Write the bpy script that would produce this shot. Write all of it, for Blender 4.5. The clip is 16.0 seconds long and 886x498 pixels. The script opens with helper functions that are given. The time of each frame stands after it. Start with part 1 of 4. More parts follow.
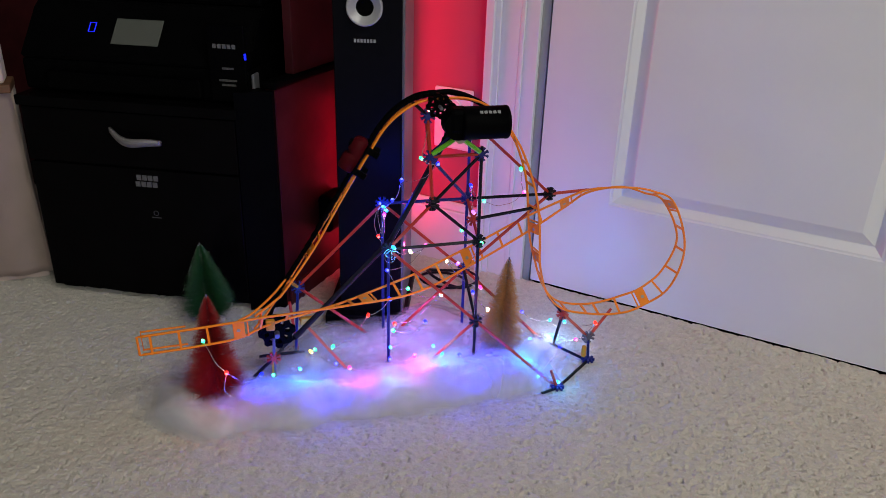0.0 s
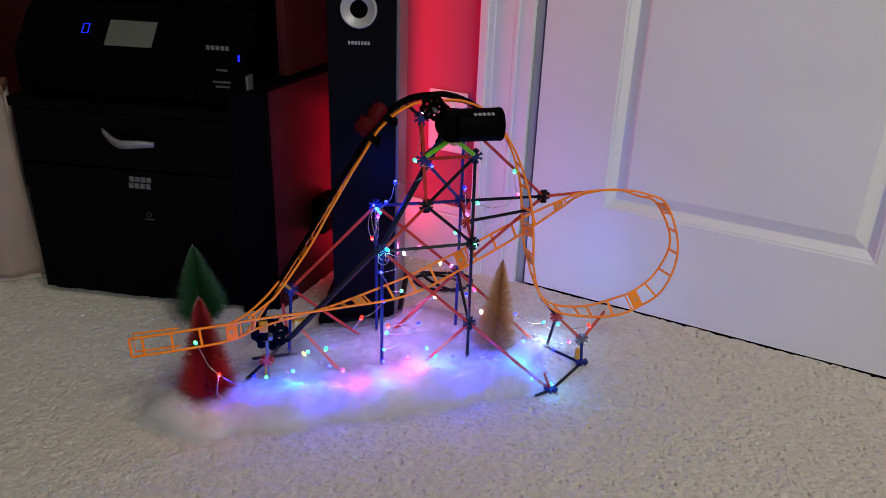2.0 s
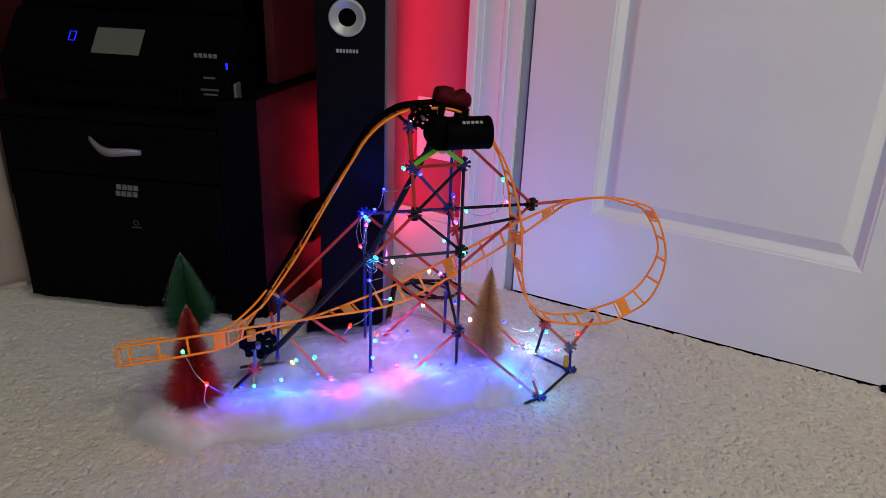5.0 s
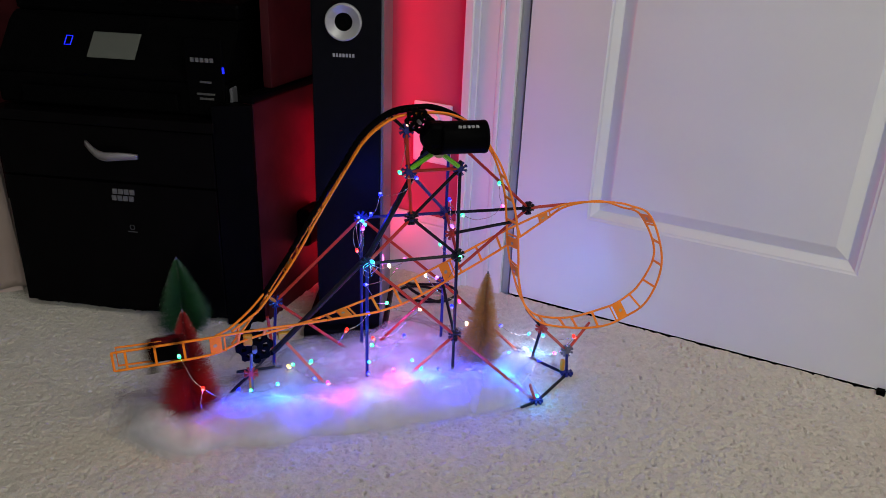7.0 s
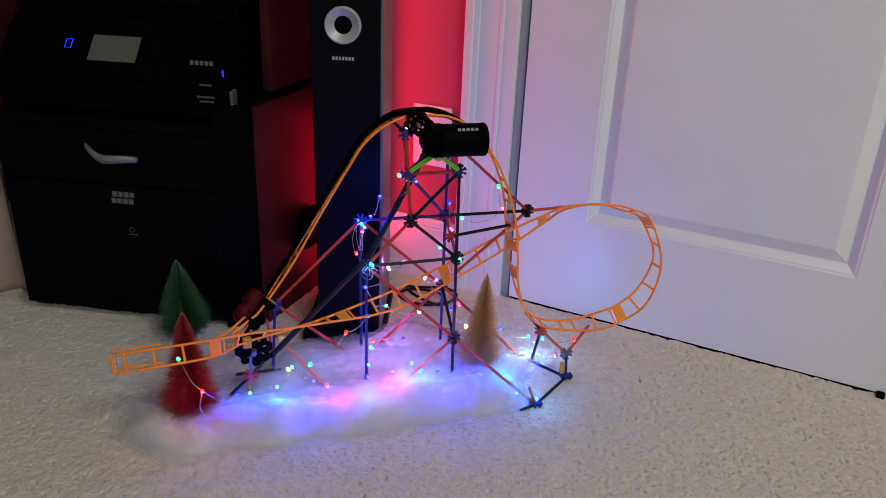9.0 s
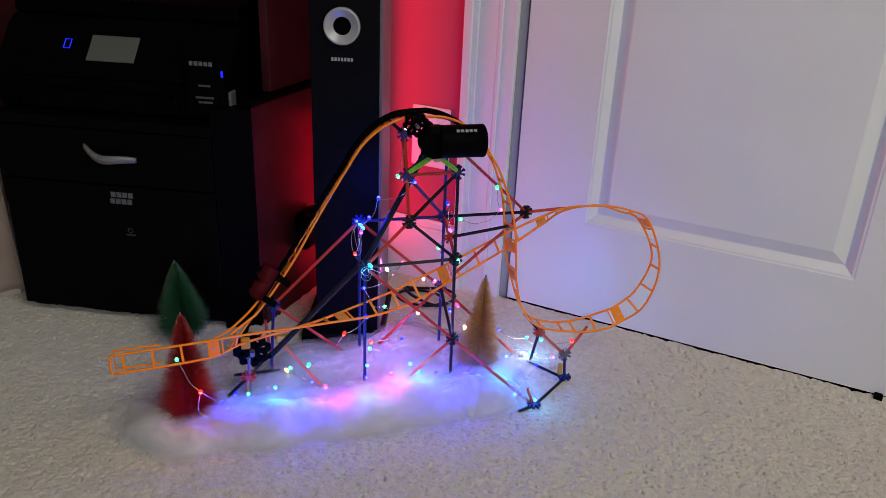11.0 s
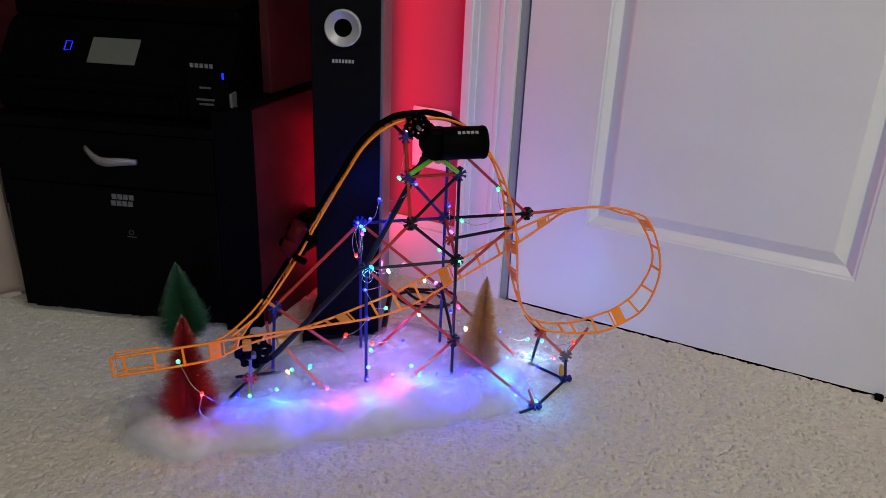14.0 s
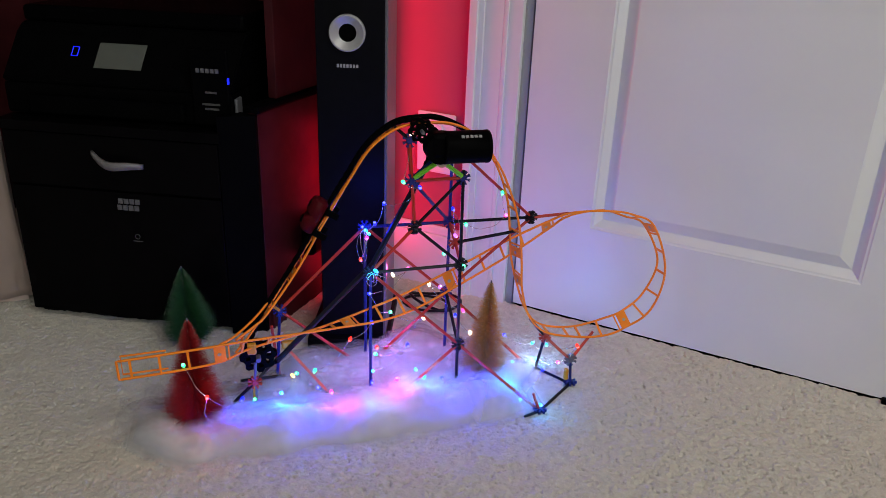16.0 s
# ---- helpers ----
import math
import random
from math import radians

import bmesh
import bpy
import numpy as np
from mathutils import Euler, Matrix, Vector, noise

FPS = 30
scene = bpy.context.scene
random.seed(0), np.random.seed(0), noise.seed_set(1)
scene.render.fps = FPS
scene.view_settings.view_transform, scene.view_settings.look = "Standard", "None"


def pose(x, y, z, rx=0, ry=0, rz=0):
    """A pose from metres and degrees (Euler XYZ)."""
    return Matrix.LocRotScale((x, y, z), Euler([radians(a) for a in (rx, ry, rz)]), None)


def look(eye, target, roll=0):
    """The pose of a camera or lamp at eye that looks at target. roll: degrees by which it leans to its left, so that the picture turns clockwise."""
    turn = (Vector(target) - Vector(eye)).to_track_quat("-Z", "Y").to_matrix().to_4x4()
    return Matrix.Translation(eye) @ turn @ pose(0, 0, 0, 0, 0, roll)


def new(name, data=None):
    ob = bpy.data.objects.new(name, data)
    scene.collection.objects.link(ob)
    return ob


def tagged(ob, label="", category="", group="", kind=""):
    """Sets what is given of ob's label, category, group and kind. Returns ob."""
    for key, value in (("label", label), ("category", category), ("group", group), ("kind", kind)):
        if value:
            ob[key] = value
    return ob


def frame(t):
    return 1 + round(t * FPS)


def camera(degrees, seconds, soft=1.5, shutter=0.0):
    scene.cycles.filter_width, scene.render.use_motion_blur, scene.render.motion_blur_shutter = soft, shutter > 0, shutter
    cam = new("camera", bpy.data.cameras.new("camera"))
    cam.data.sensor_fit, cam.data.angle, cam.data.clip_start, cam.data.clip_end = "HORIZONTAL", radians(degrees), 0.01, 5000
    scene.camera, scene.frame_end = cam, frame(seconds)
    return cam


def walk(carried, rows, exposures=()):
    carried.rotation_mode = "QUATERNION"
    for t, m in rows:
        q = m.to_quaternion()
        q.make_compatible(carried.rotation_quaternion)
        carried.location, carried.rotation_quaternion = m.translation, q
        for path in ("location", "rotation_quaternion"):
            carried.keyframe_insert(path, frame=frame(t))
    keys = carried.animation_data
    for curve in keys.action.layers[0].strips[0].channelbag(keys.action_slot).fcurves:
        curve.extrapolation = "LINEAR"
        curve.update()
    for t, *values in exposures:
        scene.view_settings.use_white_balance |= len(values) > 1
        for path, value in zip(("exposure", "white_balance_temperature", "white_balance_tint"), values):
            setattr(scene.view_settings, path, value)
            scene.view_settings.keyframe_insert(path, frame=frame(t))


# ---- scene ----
cam = camera(58.9, 16.0, soft=0.75, shutter=0.5)
PATH = [
    (0, (0.634, -1.211, 0.661), (-0.221, 0.39, -0.18), 1.8),
    (0.5, (0.635, -1.209, 0.662), (-0.218, 0.393, -0.178), 1.8),
    (1, (0.635, -1.209, 0.661), (-0.215, 0.398, -0.174), 1.9),
    (1.5, (0.635, -1.209, 0.661), (-0.212, 0.398, -0.176), 2.0),
    (2, (0.635, -1.211, 0.659), (-0.209, 0.4, -0.173), 2.1),
    (2.5, (0.635, -1.211, 0.661), (-0.204, 0.402, -0.172), 2.1),
    (3, (0.634, -1.21, 0.66), (-0.201, 0.408, -0.166), 2.2),
    (3.5, (0.633, -1.211, 0.661), (-0.196, 0.412, -0.164), 2.4),
    (4, (0.634, -1.21, 0.659), (-0.192, 0.416, -0.161), 2.4),
    (6.5, (0.635, -1.21, 0.662), (-0.183, 0.424, -0.149), 2.4),
    (7, (0.635, -1.21, 0.662), (-0.182, 0.427, -0.146), 2.4),
    (7.5, (0.637, -1.21, 0.661), (-0.181, 0.427, -0.144), 2.5),
    (8, (0.635, -1.211, 0.662), (-0.182, 0.428, -0.141), 2.5),
    (8.5, (0.635, -1.211, 0.661), (-0.184, 0.429, -0.14), 2.5),
    (9, (0.637, -1.21, 0.662), (-0.183, 0.429, -0.139), 2.4),
    (11.5, (0.637, -1.211, 0.662), (-0.179, 0.433, -0.135), 2.6),
    (12, (0.636, -1.212, 0.663), (-0.177, 0.433, -0.132), 2.6),
    (12.5, (0.635, -1.209, 0.663), (-0.178, 0.435, -0.134), 2.6),
    (13, (0.637, -1.21, 0.662), (-0.18, 0.433, -0.135), 2.5),
    (13.5, (0.637, -1.209, 0.662), (-0.182, 0.433, -0.134), 2.5),
    (14, (0.634, -1.212, 0.663), (-0.181, 0.432, -0.133), 2.5),
    (14.5, (0.636, -1.212, 0.662), (-0.181, 0.433, -0.13), 2.5),
    (15, (0.635, -1.213, 0.662), (-0.181, 0.432, -0.13), 2.5),
    (15.5, (0.638, -1.214, 0.662), (-0.187, 0.429, -0.126), 2.3),
    (16, (0.639, -1.212, 0.663), (-0.195, 0.427, -0.123), 2.2),
]
walk(cam, [(t, look(eye, target, roll)) for t, eye, target, roll in PATH], exposures=((0, 0.0), (16, 0.0)))

# ---- light ----
world = bpy.data.worlds.new("room_world")
scene.world = world
world.use_nodes = True
world.node_tree.nodes["Background"].inputs["Color"].default_value = (0.8, 0.87, 1.0, 1)
world.node_tree.nodes["Background"].inputs["Strength"].default_value = 0.2


def lamp(name, kind, m, power, colour, size=0.01, size_y=None):
    d = bpy.data.lights.new(name, kind)
    d.energy, d.color = power, colour
    if kind == "AREA":
        d.shape, d.size, d.size_y = "RECTANGLE", size, size_y or size
    else:
        d.shadow_soft_size = size
    ob = new(name, d)
    ob.matrix_world = m
    return ob


# daylight from the window behind the camera, to its right
lamp("window_light", "AREA", look((2.22, -2.2, 1.40), (0.4, -0.6, 0.2)), 18.2, (0.94, 0.98, 0.94), 1.1, 1.2)
# overhead fill added unseen, right of the room's middle, to brighten the carpet
lamp("overhead_fill", "AREA", pose(1.85, -1.05, 2.38), 20.0, (0.97, 0.97, 0.87), 0.7, 0.7)
# upright red light bar hidden behind the tower loudspeaker
lamp("red_bar_light", "AREA", look((-0.088, -0.066, 0.52), (0.06, 0.02, 0.52)), 0.62, (1.0, 0.004, 0.095), 0.03, 0.9).data.spread = radians(120)
lamp("red_bar_light", "AREA", look((-0.130, -0.100, 0.17), (-0.30, -0.16, 0.17)), 0.25, (1.0, 0.003, 0.035), 0.03, 0.3)

# the coaster stands turned to the wall; its own axes: s along, w to the back, z up
COASTER = pose(0.104, -0.379, 0.0, 0, 0, 41.76)


def loc(s, w, z):
    return COASTER @ Vector((s, w, z))


HUES = {"r": (1.0, 0.02, 0.01), "g": (0.03, 1.0, 0.30), "b": (0.007, 0.016, 1.0), "c": (0.02, 0.42, 1.0), "m": (1.0, 0.03, 0.7), "p": (1.0, 0.05, 0.33),
        "v": (0.35, 0.12, 1.0), "w": (1.0, 0.80, 0.55), "y": (1.0, 0.7, 0.15)}
# point lights for the brightest bulbs of the string light, plus added fills
for hue, s, w, z, power in (("r", -0.226, -0.080, 0.072, 0.032), ("b", -0.178, -0.055, 0.036, 0.34), ("c", -0.125, -0.040, 0.052, 0.085), ("b", -0.085, -0.070, 0.056, 0.31),
                            ("p", -0.045, -0.055, 0.045, 0.055), ("c", -0.008, -0.060, 0.050, 0.05), ("m", 0.040, -0.03, 0.050, 0.09), ("c", 0.080, -0.02, 0.050, 0.13), ("b", 0.11, -0.075, 0.056, 0.27),
                            ("w", 0.02, -0.075, 0.062, 0.014), ("v", 0.05, 0.06, 0.08, 0.154), ("w", 0.262, 0.035, 0.030, 0.05), ("c", 0.273, 0.035, 0.026, 0.10), ("c", 0.232, -0.093, 0.026, 0.05), ("b", 0.215, -0.075, 0.026, 0.07), ("c", 0.205, -0.04, 0.035, 0.100),
                            # pink at w 0.16, then violet and cyan: bulbless fills for wall and door
                            ("b", -0.004, 0.06, 0.26, 0.28), ("c", 0.004, -0.02, 0.208, 0.09), ("p", 0.05, 0.16, 0.13, 0.44), ("v", 0.27, 0.065, 0.08, 0.05), ("c", 0.25, 0.085, 0.09, 0.06), ("b", 0.15, -0.04, 0.05, 0.21), ("b", 0.235, 0.0, 0.04, 0.09)):
    lamp("bulb_light", "POINT", Matrix.Translation(loc(s, w, z)), power, HUES[hue], 0.012)


# ---- materials ----
def material(name, colour, rough=0.5, metal=0.0, vary=0.12, scale=40.0, bump=0.0, bump_scale=200.0, sheen=0.0, sub=0.0, coat=0.0, island=0.0, alpha=1.0, spec=0.5):
    m = bpy.data.materials.new(name)
    m.use_nodes = True
    nt = m.node_tree
    b = nt.nodes["Principled BSDF"]
    tc = nt.nodes.new("ShaderNodeTexCoord")
    n1 = nt.nodes.new("ShaderNodeTexNoise")
    n1.inputs["Scale"].default_value, n1.inputs["Detail"].default_value = scale, 6
    nt.links.new(tc.outputs["Object"], n1.inputs["Vector"])
    ramp = nt.nodes.new("ShaderNodeMapRange")
    ramp.inputs["From Min"].default_value, ramp.inputs["From Max"].default_value = 0.3, 0.7
    ramp.inputs["To Min"].default_value, ramp.inputs["To Max"].default_value = 1 - vary, 1 + vary
    nt.links.new(n1.outputs["Fac"], ramp.inputs["Value"])
    mul = nt.nodes.new("ShaderNodeVectorMath")
    mul.operation = "SCALE"
    mul.inputs[0].default_value = colour
    nt.links.new(ramp.outputs["Result"], mul.inputs["Scale"])
    out = mul.outputs["Vector"]
    if island:
        geo = nt.nodes.new("ShaderNodeNewGeometry")
        r2 = nt.nodes.new("ShaderNodeMapRange")
        r2.inputs["To Min"].default_value, r2.inputs["To Max"].default_value = 1 - island, 1 + island
        nt.links.new(geo.outputs["Random Per Island"], r2.inputs["Value"])
        m2 = nt.nodes.new("ShaderNodeVectorMath")
        m2.operation = "SCALE"
        nt.links.new(out, m2.inputs[0])
        nt.links.new(r2.outputs["Result"], m2.inputs["Scale"])
        out = m2.outputs["Vector"]
    nt.links.new(out, b.inputs["Base Color"])
    b.inputs["Roughness"].default_value, b.inputs["Metallic"].default_value = rough, metal
    rr = nt.nodes.new("ShaderNodeMapRange")
    rr.inputs["To Min"].default_value, rr.inputs["To Max"].default_value = max(0.02, rough - 0.08), min(1, rough + 0.08)
    n3 = nt.nodes.new("ShaderNodeTexNoise")
    n3.inputs["Scale"].default_value = scale * 0.3
    nt.links.new(tc.outputs["Object"], n3.inputs["Vector"])
    nt.links.new(n3.outputs["Fac"], rr.inputs["Value"])
    nt.links.new(rr.outputs["Result"], b.inputs["Roughness"])
    b.inputs["Sheen Weight"].default_value = sheen
    b.inputs["Coat Weight"].default_value = coat
    b.inputs["Alpha"].default_value = alpha
    b.inputs["Specular IOR Level"].default_value = spec
    if sub:
        b.inputs["Subsurface Weight"].default_value = sub
        b.inputs["Subsurface Radius"].default_value = (0.045, 0.045, 0.045)
        b.inputs["Subsurface Scale"].default_value = 1.0
    if bump:
        n2 = nt.nodes.new("ShaderNodeTexNoise")
        n2.inputs["Scale"].default_value, n2.inputs["Detail"].default_value = bump_scale, 4
        nt.links.new(tc.outputs["Object"], n2.inputs["Vector"])
        bn = nt.nodes.new("ShaderNodeBump")
        bn.inputs["Strength"].default_value, bn.inputs["Distance"].default_value = bump, 0.002
        nt.links.new(n2.outputs["Fac"], bn.inputs["Height"])
        nt.links.new(bn.outputs["Normal"], b.inputs["Normal"])
    return m


def wispy(name, colour):
    """Loose cotton veil, thin and torn by noise."""
    m = material(name, colour, 1.0, vary=0.05, sheen=0.3)
    nt = m.node_tree
    tc = nt.nodes.new("ShaderNodeTexCoord")
    n = nt.nodes.new("ShaderNodeTexNoise")
    n.inputs["Scale"].default_value, n.inputs["Detail"].default_value, n.inputs["Distortion"].default_value = 11.0, 3.0, 0.5
    r = nt.nodes.new("ShaderNodeMapRange")
    r.inputs["From Min"].default_value, r.inputs["From Max"].default_value, r.inputs["To Max"].default_value = 0.30, 0.75, 0.42
    nt.links.new(tc.outputs["Object"], n.inputs["Vector"])
    nt.links.new(n.outputs["Fac"], r.inputs["Value"])
    nt.links.new(r.outputs["Result"], nt.nodes["Principled BSDF"].inputs["Alpha"])
    return m


def glowing(name, colour, strength, white=0.0):
    m = bpy.data.materials.new(name)
    m.use_nodes = True
    b = m.node_tree.nodes["Principled BSDF"]
    b.inputs["Base Color"].default_value = (*(0.25 * c for c in colour), 1)
    b.inputs["Emission Color"].default_value = (*((1 - white) * c + white for c in colour), 1)
    b.inputs["Emission Strength"].default_value = strength
    return m


M_CARPET = material("carpet_pile", (0.66, 0.625, 0.535), 0.95, vary=0.08, scale=9, sheen=0.3, island=0.07)
M_CARPETBASE = material("carpet_backing", (0.60, 0.565, 0.48), 0.95, vary=0.10, scale=110, bump=1.0, bump_scale=300, sheen=0.25)
M_WALL = material("painted_wall", (0.36, 0.36, 0.37), 0.7, vary=0.04, scale=6, bump=0.15, bump_scale=350)
# greyish wall with the red lamp's glow put into its base colour
M_GLOWWALL = material("wall_with_red_glow", (0.40, 0.080, 0.125), 0.7, vary=0.05, scale=6, bump=0.15, bump_scale=350, spec=0.25)
M_WHITE = material("white_gloss_paint", (0.76, 0.76, 0.77), 0.38, vary=0.03, scale=5, bump=0.05, bump_scale=120)
M_CEIL = material("ceiling_paint", (0.75, 0.74, 0.72), 0.9, vary=0.03)
M_FABRIC = material("white_fabric", (0.66, 0.53, 0.46), 0.95, vary=0.06, scale=14, bump=0.3, bump_scale=500, sheen=0.3)
M_CAB = material("black_laminate", (0.0022, 0.0019, 0.0022), 0.24, vary=0.3, scale=25, bump=0.02, bump_scale=500, spec=0.035)
# dark red puts the wall's shade and red glow into the boards' colour
M_DARKBOARD = material("dark_mahogany", (0.050, 0.008, 0.010), 0.5, vary=0.35, scale=18, bump=0.1, bump_scale=90, spec=0.15)
M_CABEDGE = material("worn_edge", (0.13, 0.12, 0.11), 0.6, vary=0.3)
M_BLACK = material("black_plastic", (0.0018, 0.0018, 0.002), 0.45, vary=0.2, spec=0.012)
M_BLACKGLOSS = material("black_gloss_plastic", (0.0016, 0.0016, 0.0018), 0.14, vary=0.2, spec=0.015)
M_SPK = material("black_vinyl", (0.003, 0.003, 0.0045), 0.45, vary=0.25, scale=80, bump=0.1, bump_scale=900, spec=0.06)
M_SPKSIDE = material("grey_side_panel", (0.11, 0.105, 0.115), 0.45, vary=0.08)
M_SILVER = material("silver_plastic", (0.42, 0.42, 0.43), 0.42, metal=0.3, vary=0.05)
M_HANDLE = material("satin_metal_pull", (0.20, 0.19, 0.19), 0.5, metal=0.2, vary=0.1)
M_GREYINK = material("grey_print", (0.30, 0.30, 0.31), 0.6, vary=0.05)
M_MARK = material("dull_grey_print", (0.12, 0.12, 0.12), 0.6, vary=0.3, scale=300)
M_FAINT = material("faint_print", (0.07, 0.07, 0.07), 0.6, vary=0.3, scale=300)
M_SCREEN = material("grey_lcd", (0.10, 0.11, 0.095), 0.3, vary=0.03)
M_ORANGE = material("orange_track_plastic", (1.0, 0.27, 0.012), 0.4, vary=0.05, scale=60, spec=0.3)
M_RED = material("red_rod_plastic", (0.46, 0.038, 0.018), 0.35, vary=0.1)
M_BLUE = material("blue_rod_plastic", (0.010, 0.020, 0.16), 0.35, vary=0.1, spec=0.35)
M_DARK = material("black_rod_plastic", (0.008, 0.008, 0.012), 0.35, vary=0.1, spec=0.25)
M_GREY = material("grey_connector_plastic", (0.12, 0.12, 0.13), 0.4, vary=0.1)
M_GREEN = material("lime_rod_plastic", (0.20, 0.62, 0.03), 0.35, vary=0.08)
M_YELLOW = material("yellow_plastic", (0.55, 0.26, 0.012), 0.4, vary=0.08)
M_TAN = material("tan_plastic", (0.45, 0.36, 0.24), 0.45, vary=0.08)
M_CARRED = material("red_car_shell", (0.065, 0.003, 0.006), 0.5, vary=0.08, spec=0.06)
M_WIRE = material("silver_wire", (0.75, 0.72, 0.70), 0.25, metal=0.9, vary=0.05)
M_COTTON = material("cotton_wool", (0.64, 0.63, 0.66), 1.0, vary=0.05, scale=18, bump=0.08, bump_scale=60, sheen=0.3, sub=0.85)
M_WISP = wispy("cotton_wisps", (0.68, 0.67, 0.70))
M_FIBRE = material("cotton_fibre", (0.77, 0.77, 0.79), 1.0, vary=0.05, sheen=0.5)
M_TREEG = material("green_bristles", (0.012, 0.085, 0.020), 0.6, vary=0.2, island=0.5)
M_TREER = material("red_bristles", (0.294, 0.007, 0.0084), 0.55, vary=0.2, island=0.4)
M_TREEY = material("gold_bristles", (0.56, 0.28, 0.085), 0.55, vary=0.2, island=0.4)
M_TIP = material("frosted_tips", (0.60, 0.63, 0.58), 0.4, vary=0.1)
M_WOOD = material("stained_wood", (0.16, 0.075, 0.035), 0.6, vary=0.25, scale=60)
M_BLUEGLOW = glowing("blue_indicator", (0.006, 0.014, 1.0), 2.0)
BULBS = (("r", "red"), ("g", "green"), ("b", "blue"), ("c", "cyan"), ("m", "magenta"), ("p", "pink"), ("v", "violet"), ("w", "warm_white"), ("y", "yellow"))
GLOW = {k: glowing("bulb_" + n, HUES[k], 3.0) for k, n in BULBS}
CORE = {k: glowing("bulb_core_" + n, HUES[k], 6.5, 0.06) for k, n in BULBS}


# ---- mesh helpers ----
def smooth(me, on=True):
    for p in me.polygons:
        p.use_smooth = on


def part(name, bm, mat, parent=None, label="", soft=False):
    """Links a bmesh as one mesh object, under a thing or a part."""
    me = bpy.data.meshes.new(name)
    bm.normal_update()
    bm.to_mesh(me)
    bm.free()
    for m in (mat if isinstance(mat, (list, tuple)) else [mat]):
        me.materials.append(m)
    smooth(me, soft)
    ob = new(name, me)
    ob.parent = parent
    if label:
        ob["label"] = label
    return ob


def thing(name, m, label, category, group="", kind=""):
    ob = new(name)
    ob.matrix_world = m
    return tagged(ob, label, category, group, kind)


def box(x0, x1, y0, y1, z0, z1, bevel=0.0, bm=None, seg=2):
    bm = bm or bmesh.new()
    r = bmesh.ops.create_cube(bm, size=1.0, matrix=Matrix.Translation(((x0 + x1) / 2, (y0 + y1) / 2, (z0 + z1) / 2)) @ Matrix.Diagonal((x1 - x0, y1 - y0, z1 - z0, 1)))
    if bevel:
        es = {e for v in r["verts"] for e in v.link_edges}
        bmesh.ops.bevel(bm, geom=list(es), offset=bevel, segments=seg, affect="EDGES", profile=0.5)
    return bm


def cyl(r0, r1, h, m=None, seg=24, bm=None, caps=True):
    """A cone or cylinder from z = 0 to z = h, placed by m."""
    bm = bm or bmesh.new()
    bmesh.ops.create_cone(bm, cap_ends=caps, segments=seg, radius1=r0, radius2=r1, depth=h, matrix=(m or Matrix()) @ Matrix.Translation((0, 0, h / 2)))
    return bm


def between(a, b):
    a, b = Vector(a), Vector(b)
    return Matrix.Translation(a) @ (b - a).to_track_quat("Z", "Y").to_matrix().to_4x4(), (b - a).length


def tube(points, r, seg=6, bm=None, closed=False):
    """A round tube along the points."""
    bm = bm or bmesh.new()
    pts = [Vector(p) for p in points]
    n = len(pts)
    rings, side = [], None
    for i, p in enumerate(pts):
        t = (pts[(i + 1) % n] - pts[i - 1]) if closed or 0 < i < n - 1 else (pts[1] - pts[0] if i == 0 else pts[-1] - pts[-2])
        t = t.normalized()
        if side is None:
            side = t.cross(Vector((0, 0, 1)) if abs(t.z) < 0.9 else Vector((1, 0, 0))).normalized()
        side = (side - t * side.dot(t)).normalized()
        up = t.cross(side)
        rings.append([bm.verts.new(p + r * (math.cos(a) * side + math.sin(a) * up)) for a in [2 * math.pi * k / seg for k in range(seg)]])
    for i in range(n if closed else n - 1):
        a, b = rings[i], rings[(i + 1) % n]
        for k in range(seg):
            bm.faces.new((a[k], a[(k + 1) % seg], b[(k + 1) % seg], b[k]))
    if not closed:
        bm.faces.new(rings[0][::-1])
        bm.faces.new(rings[-1])
    return bm


def lathe(profile, seg=40, m=None):
    """A turned shape about z from (radius, z) pairs."""
    bm = bmesh.new()
    m = m or Matrix()
    rings = [[bm.verts.new(m @ Vector((r * math.cos(2 * math.pi * k / seg), r * math.sin(2 * math.pi * k / seg), z))) for k in range(seg)] for r, z in profile]
    for a, b in zip(rings, rings[1:]):
        for k in range(seg):
            bm.faces.new((a[k], a[(k + 1) % seg], b[(k + 1) % seg], b[k]))
    return bm


def spline(keys, per):
    """Catmull-Rom through key tuples; lists of floats."""
    k = [np.array(x, float) for x in keys]
    k = [2 * k[0] - k[1]] + k + [2 * k[-1] - k[-2]]
    out = []
    for i in range(1, len(k) - 2):
        for j in range(per):
            t = j / per
            out.append(0.5 * (2 * k[i] + (k[i + 1] - k[i - 1]) * t + (2 * k[i - 1] - 5 * k[i] + 4 * k[i + 1] - k[i + 2]) * t * t + (3 * k[i] - k[i - 1] - 3 * k[i + 1] + k[i + 2]) * t ** 3))
    out.append(k[-2])
    return out


# ---- room ----
X0, X1, Y1, H = -1.05, 2.3, -3.2, 2.45
DL, DR, DH = 0.140, 0.85, 2.04
# the floor lies lower where the near stretch of pile is laid into it
bm = box(X0, X1, Y1, 0.12, -0.08, -0.012)
for x0, x1, y0, y1 in ((X0, X1, Y1, -0.86), (X0, -0.80, -0.86, 0), (0.88, X1, -0.86, 0)):
    box(x0, x1, y0, y1, -0.012, 0.002, bm=bm)
tagged(part("floor", bm, M_CARPETBASE), "cream cut-pile carpet floor", "floor", kind="structure")
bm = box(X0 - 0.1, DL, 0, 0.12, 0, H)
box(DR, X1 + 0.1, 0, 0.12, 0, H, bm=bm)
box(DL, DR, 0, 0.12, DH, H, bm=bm)
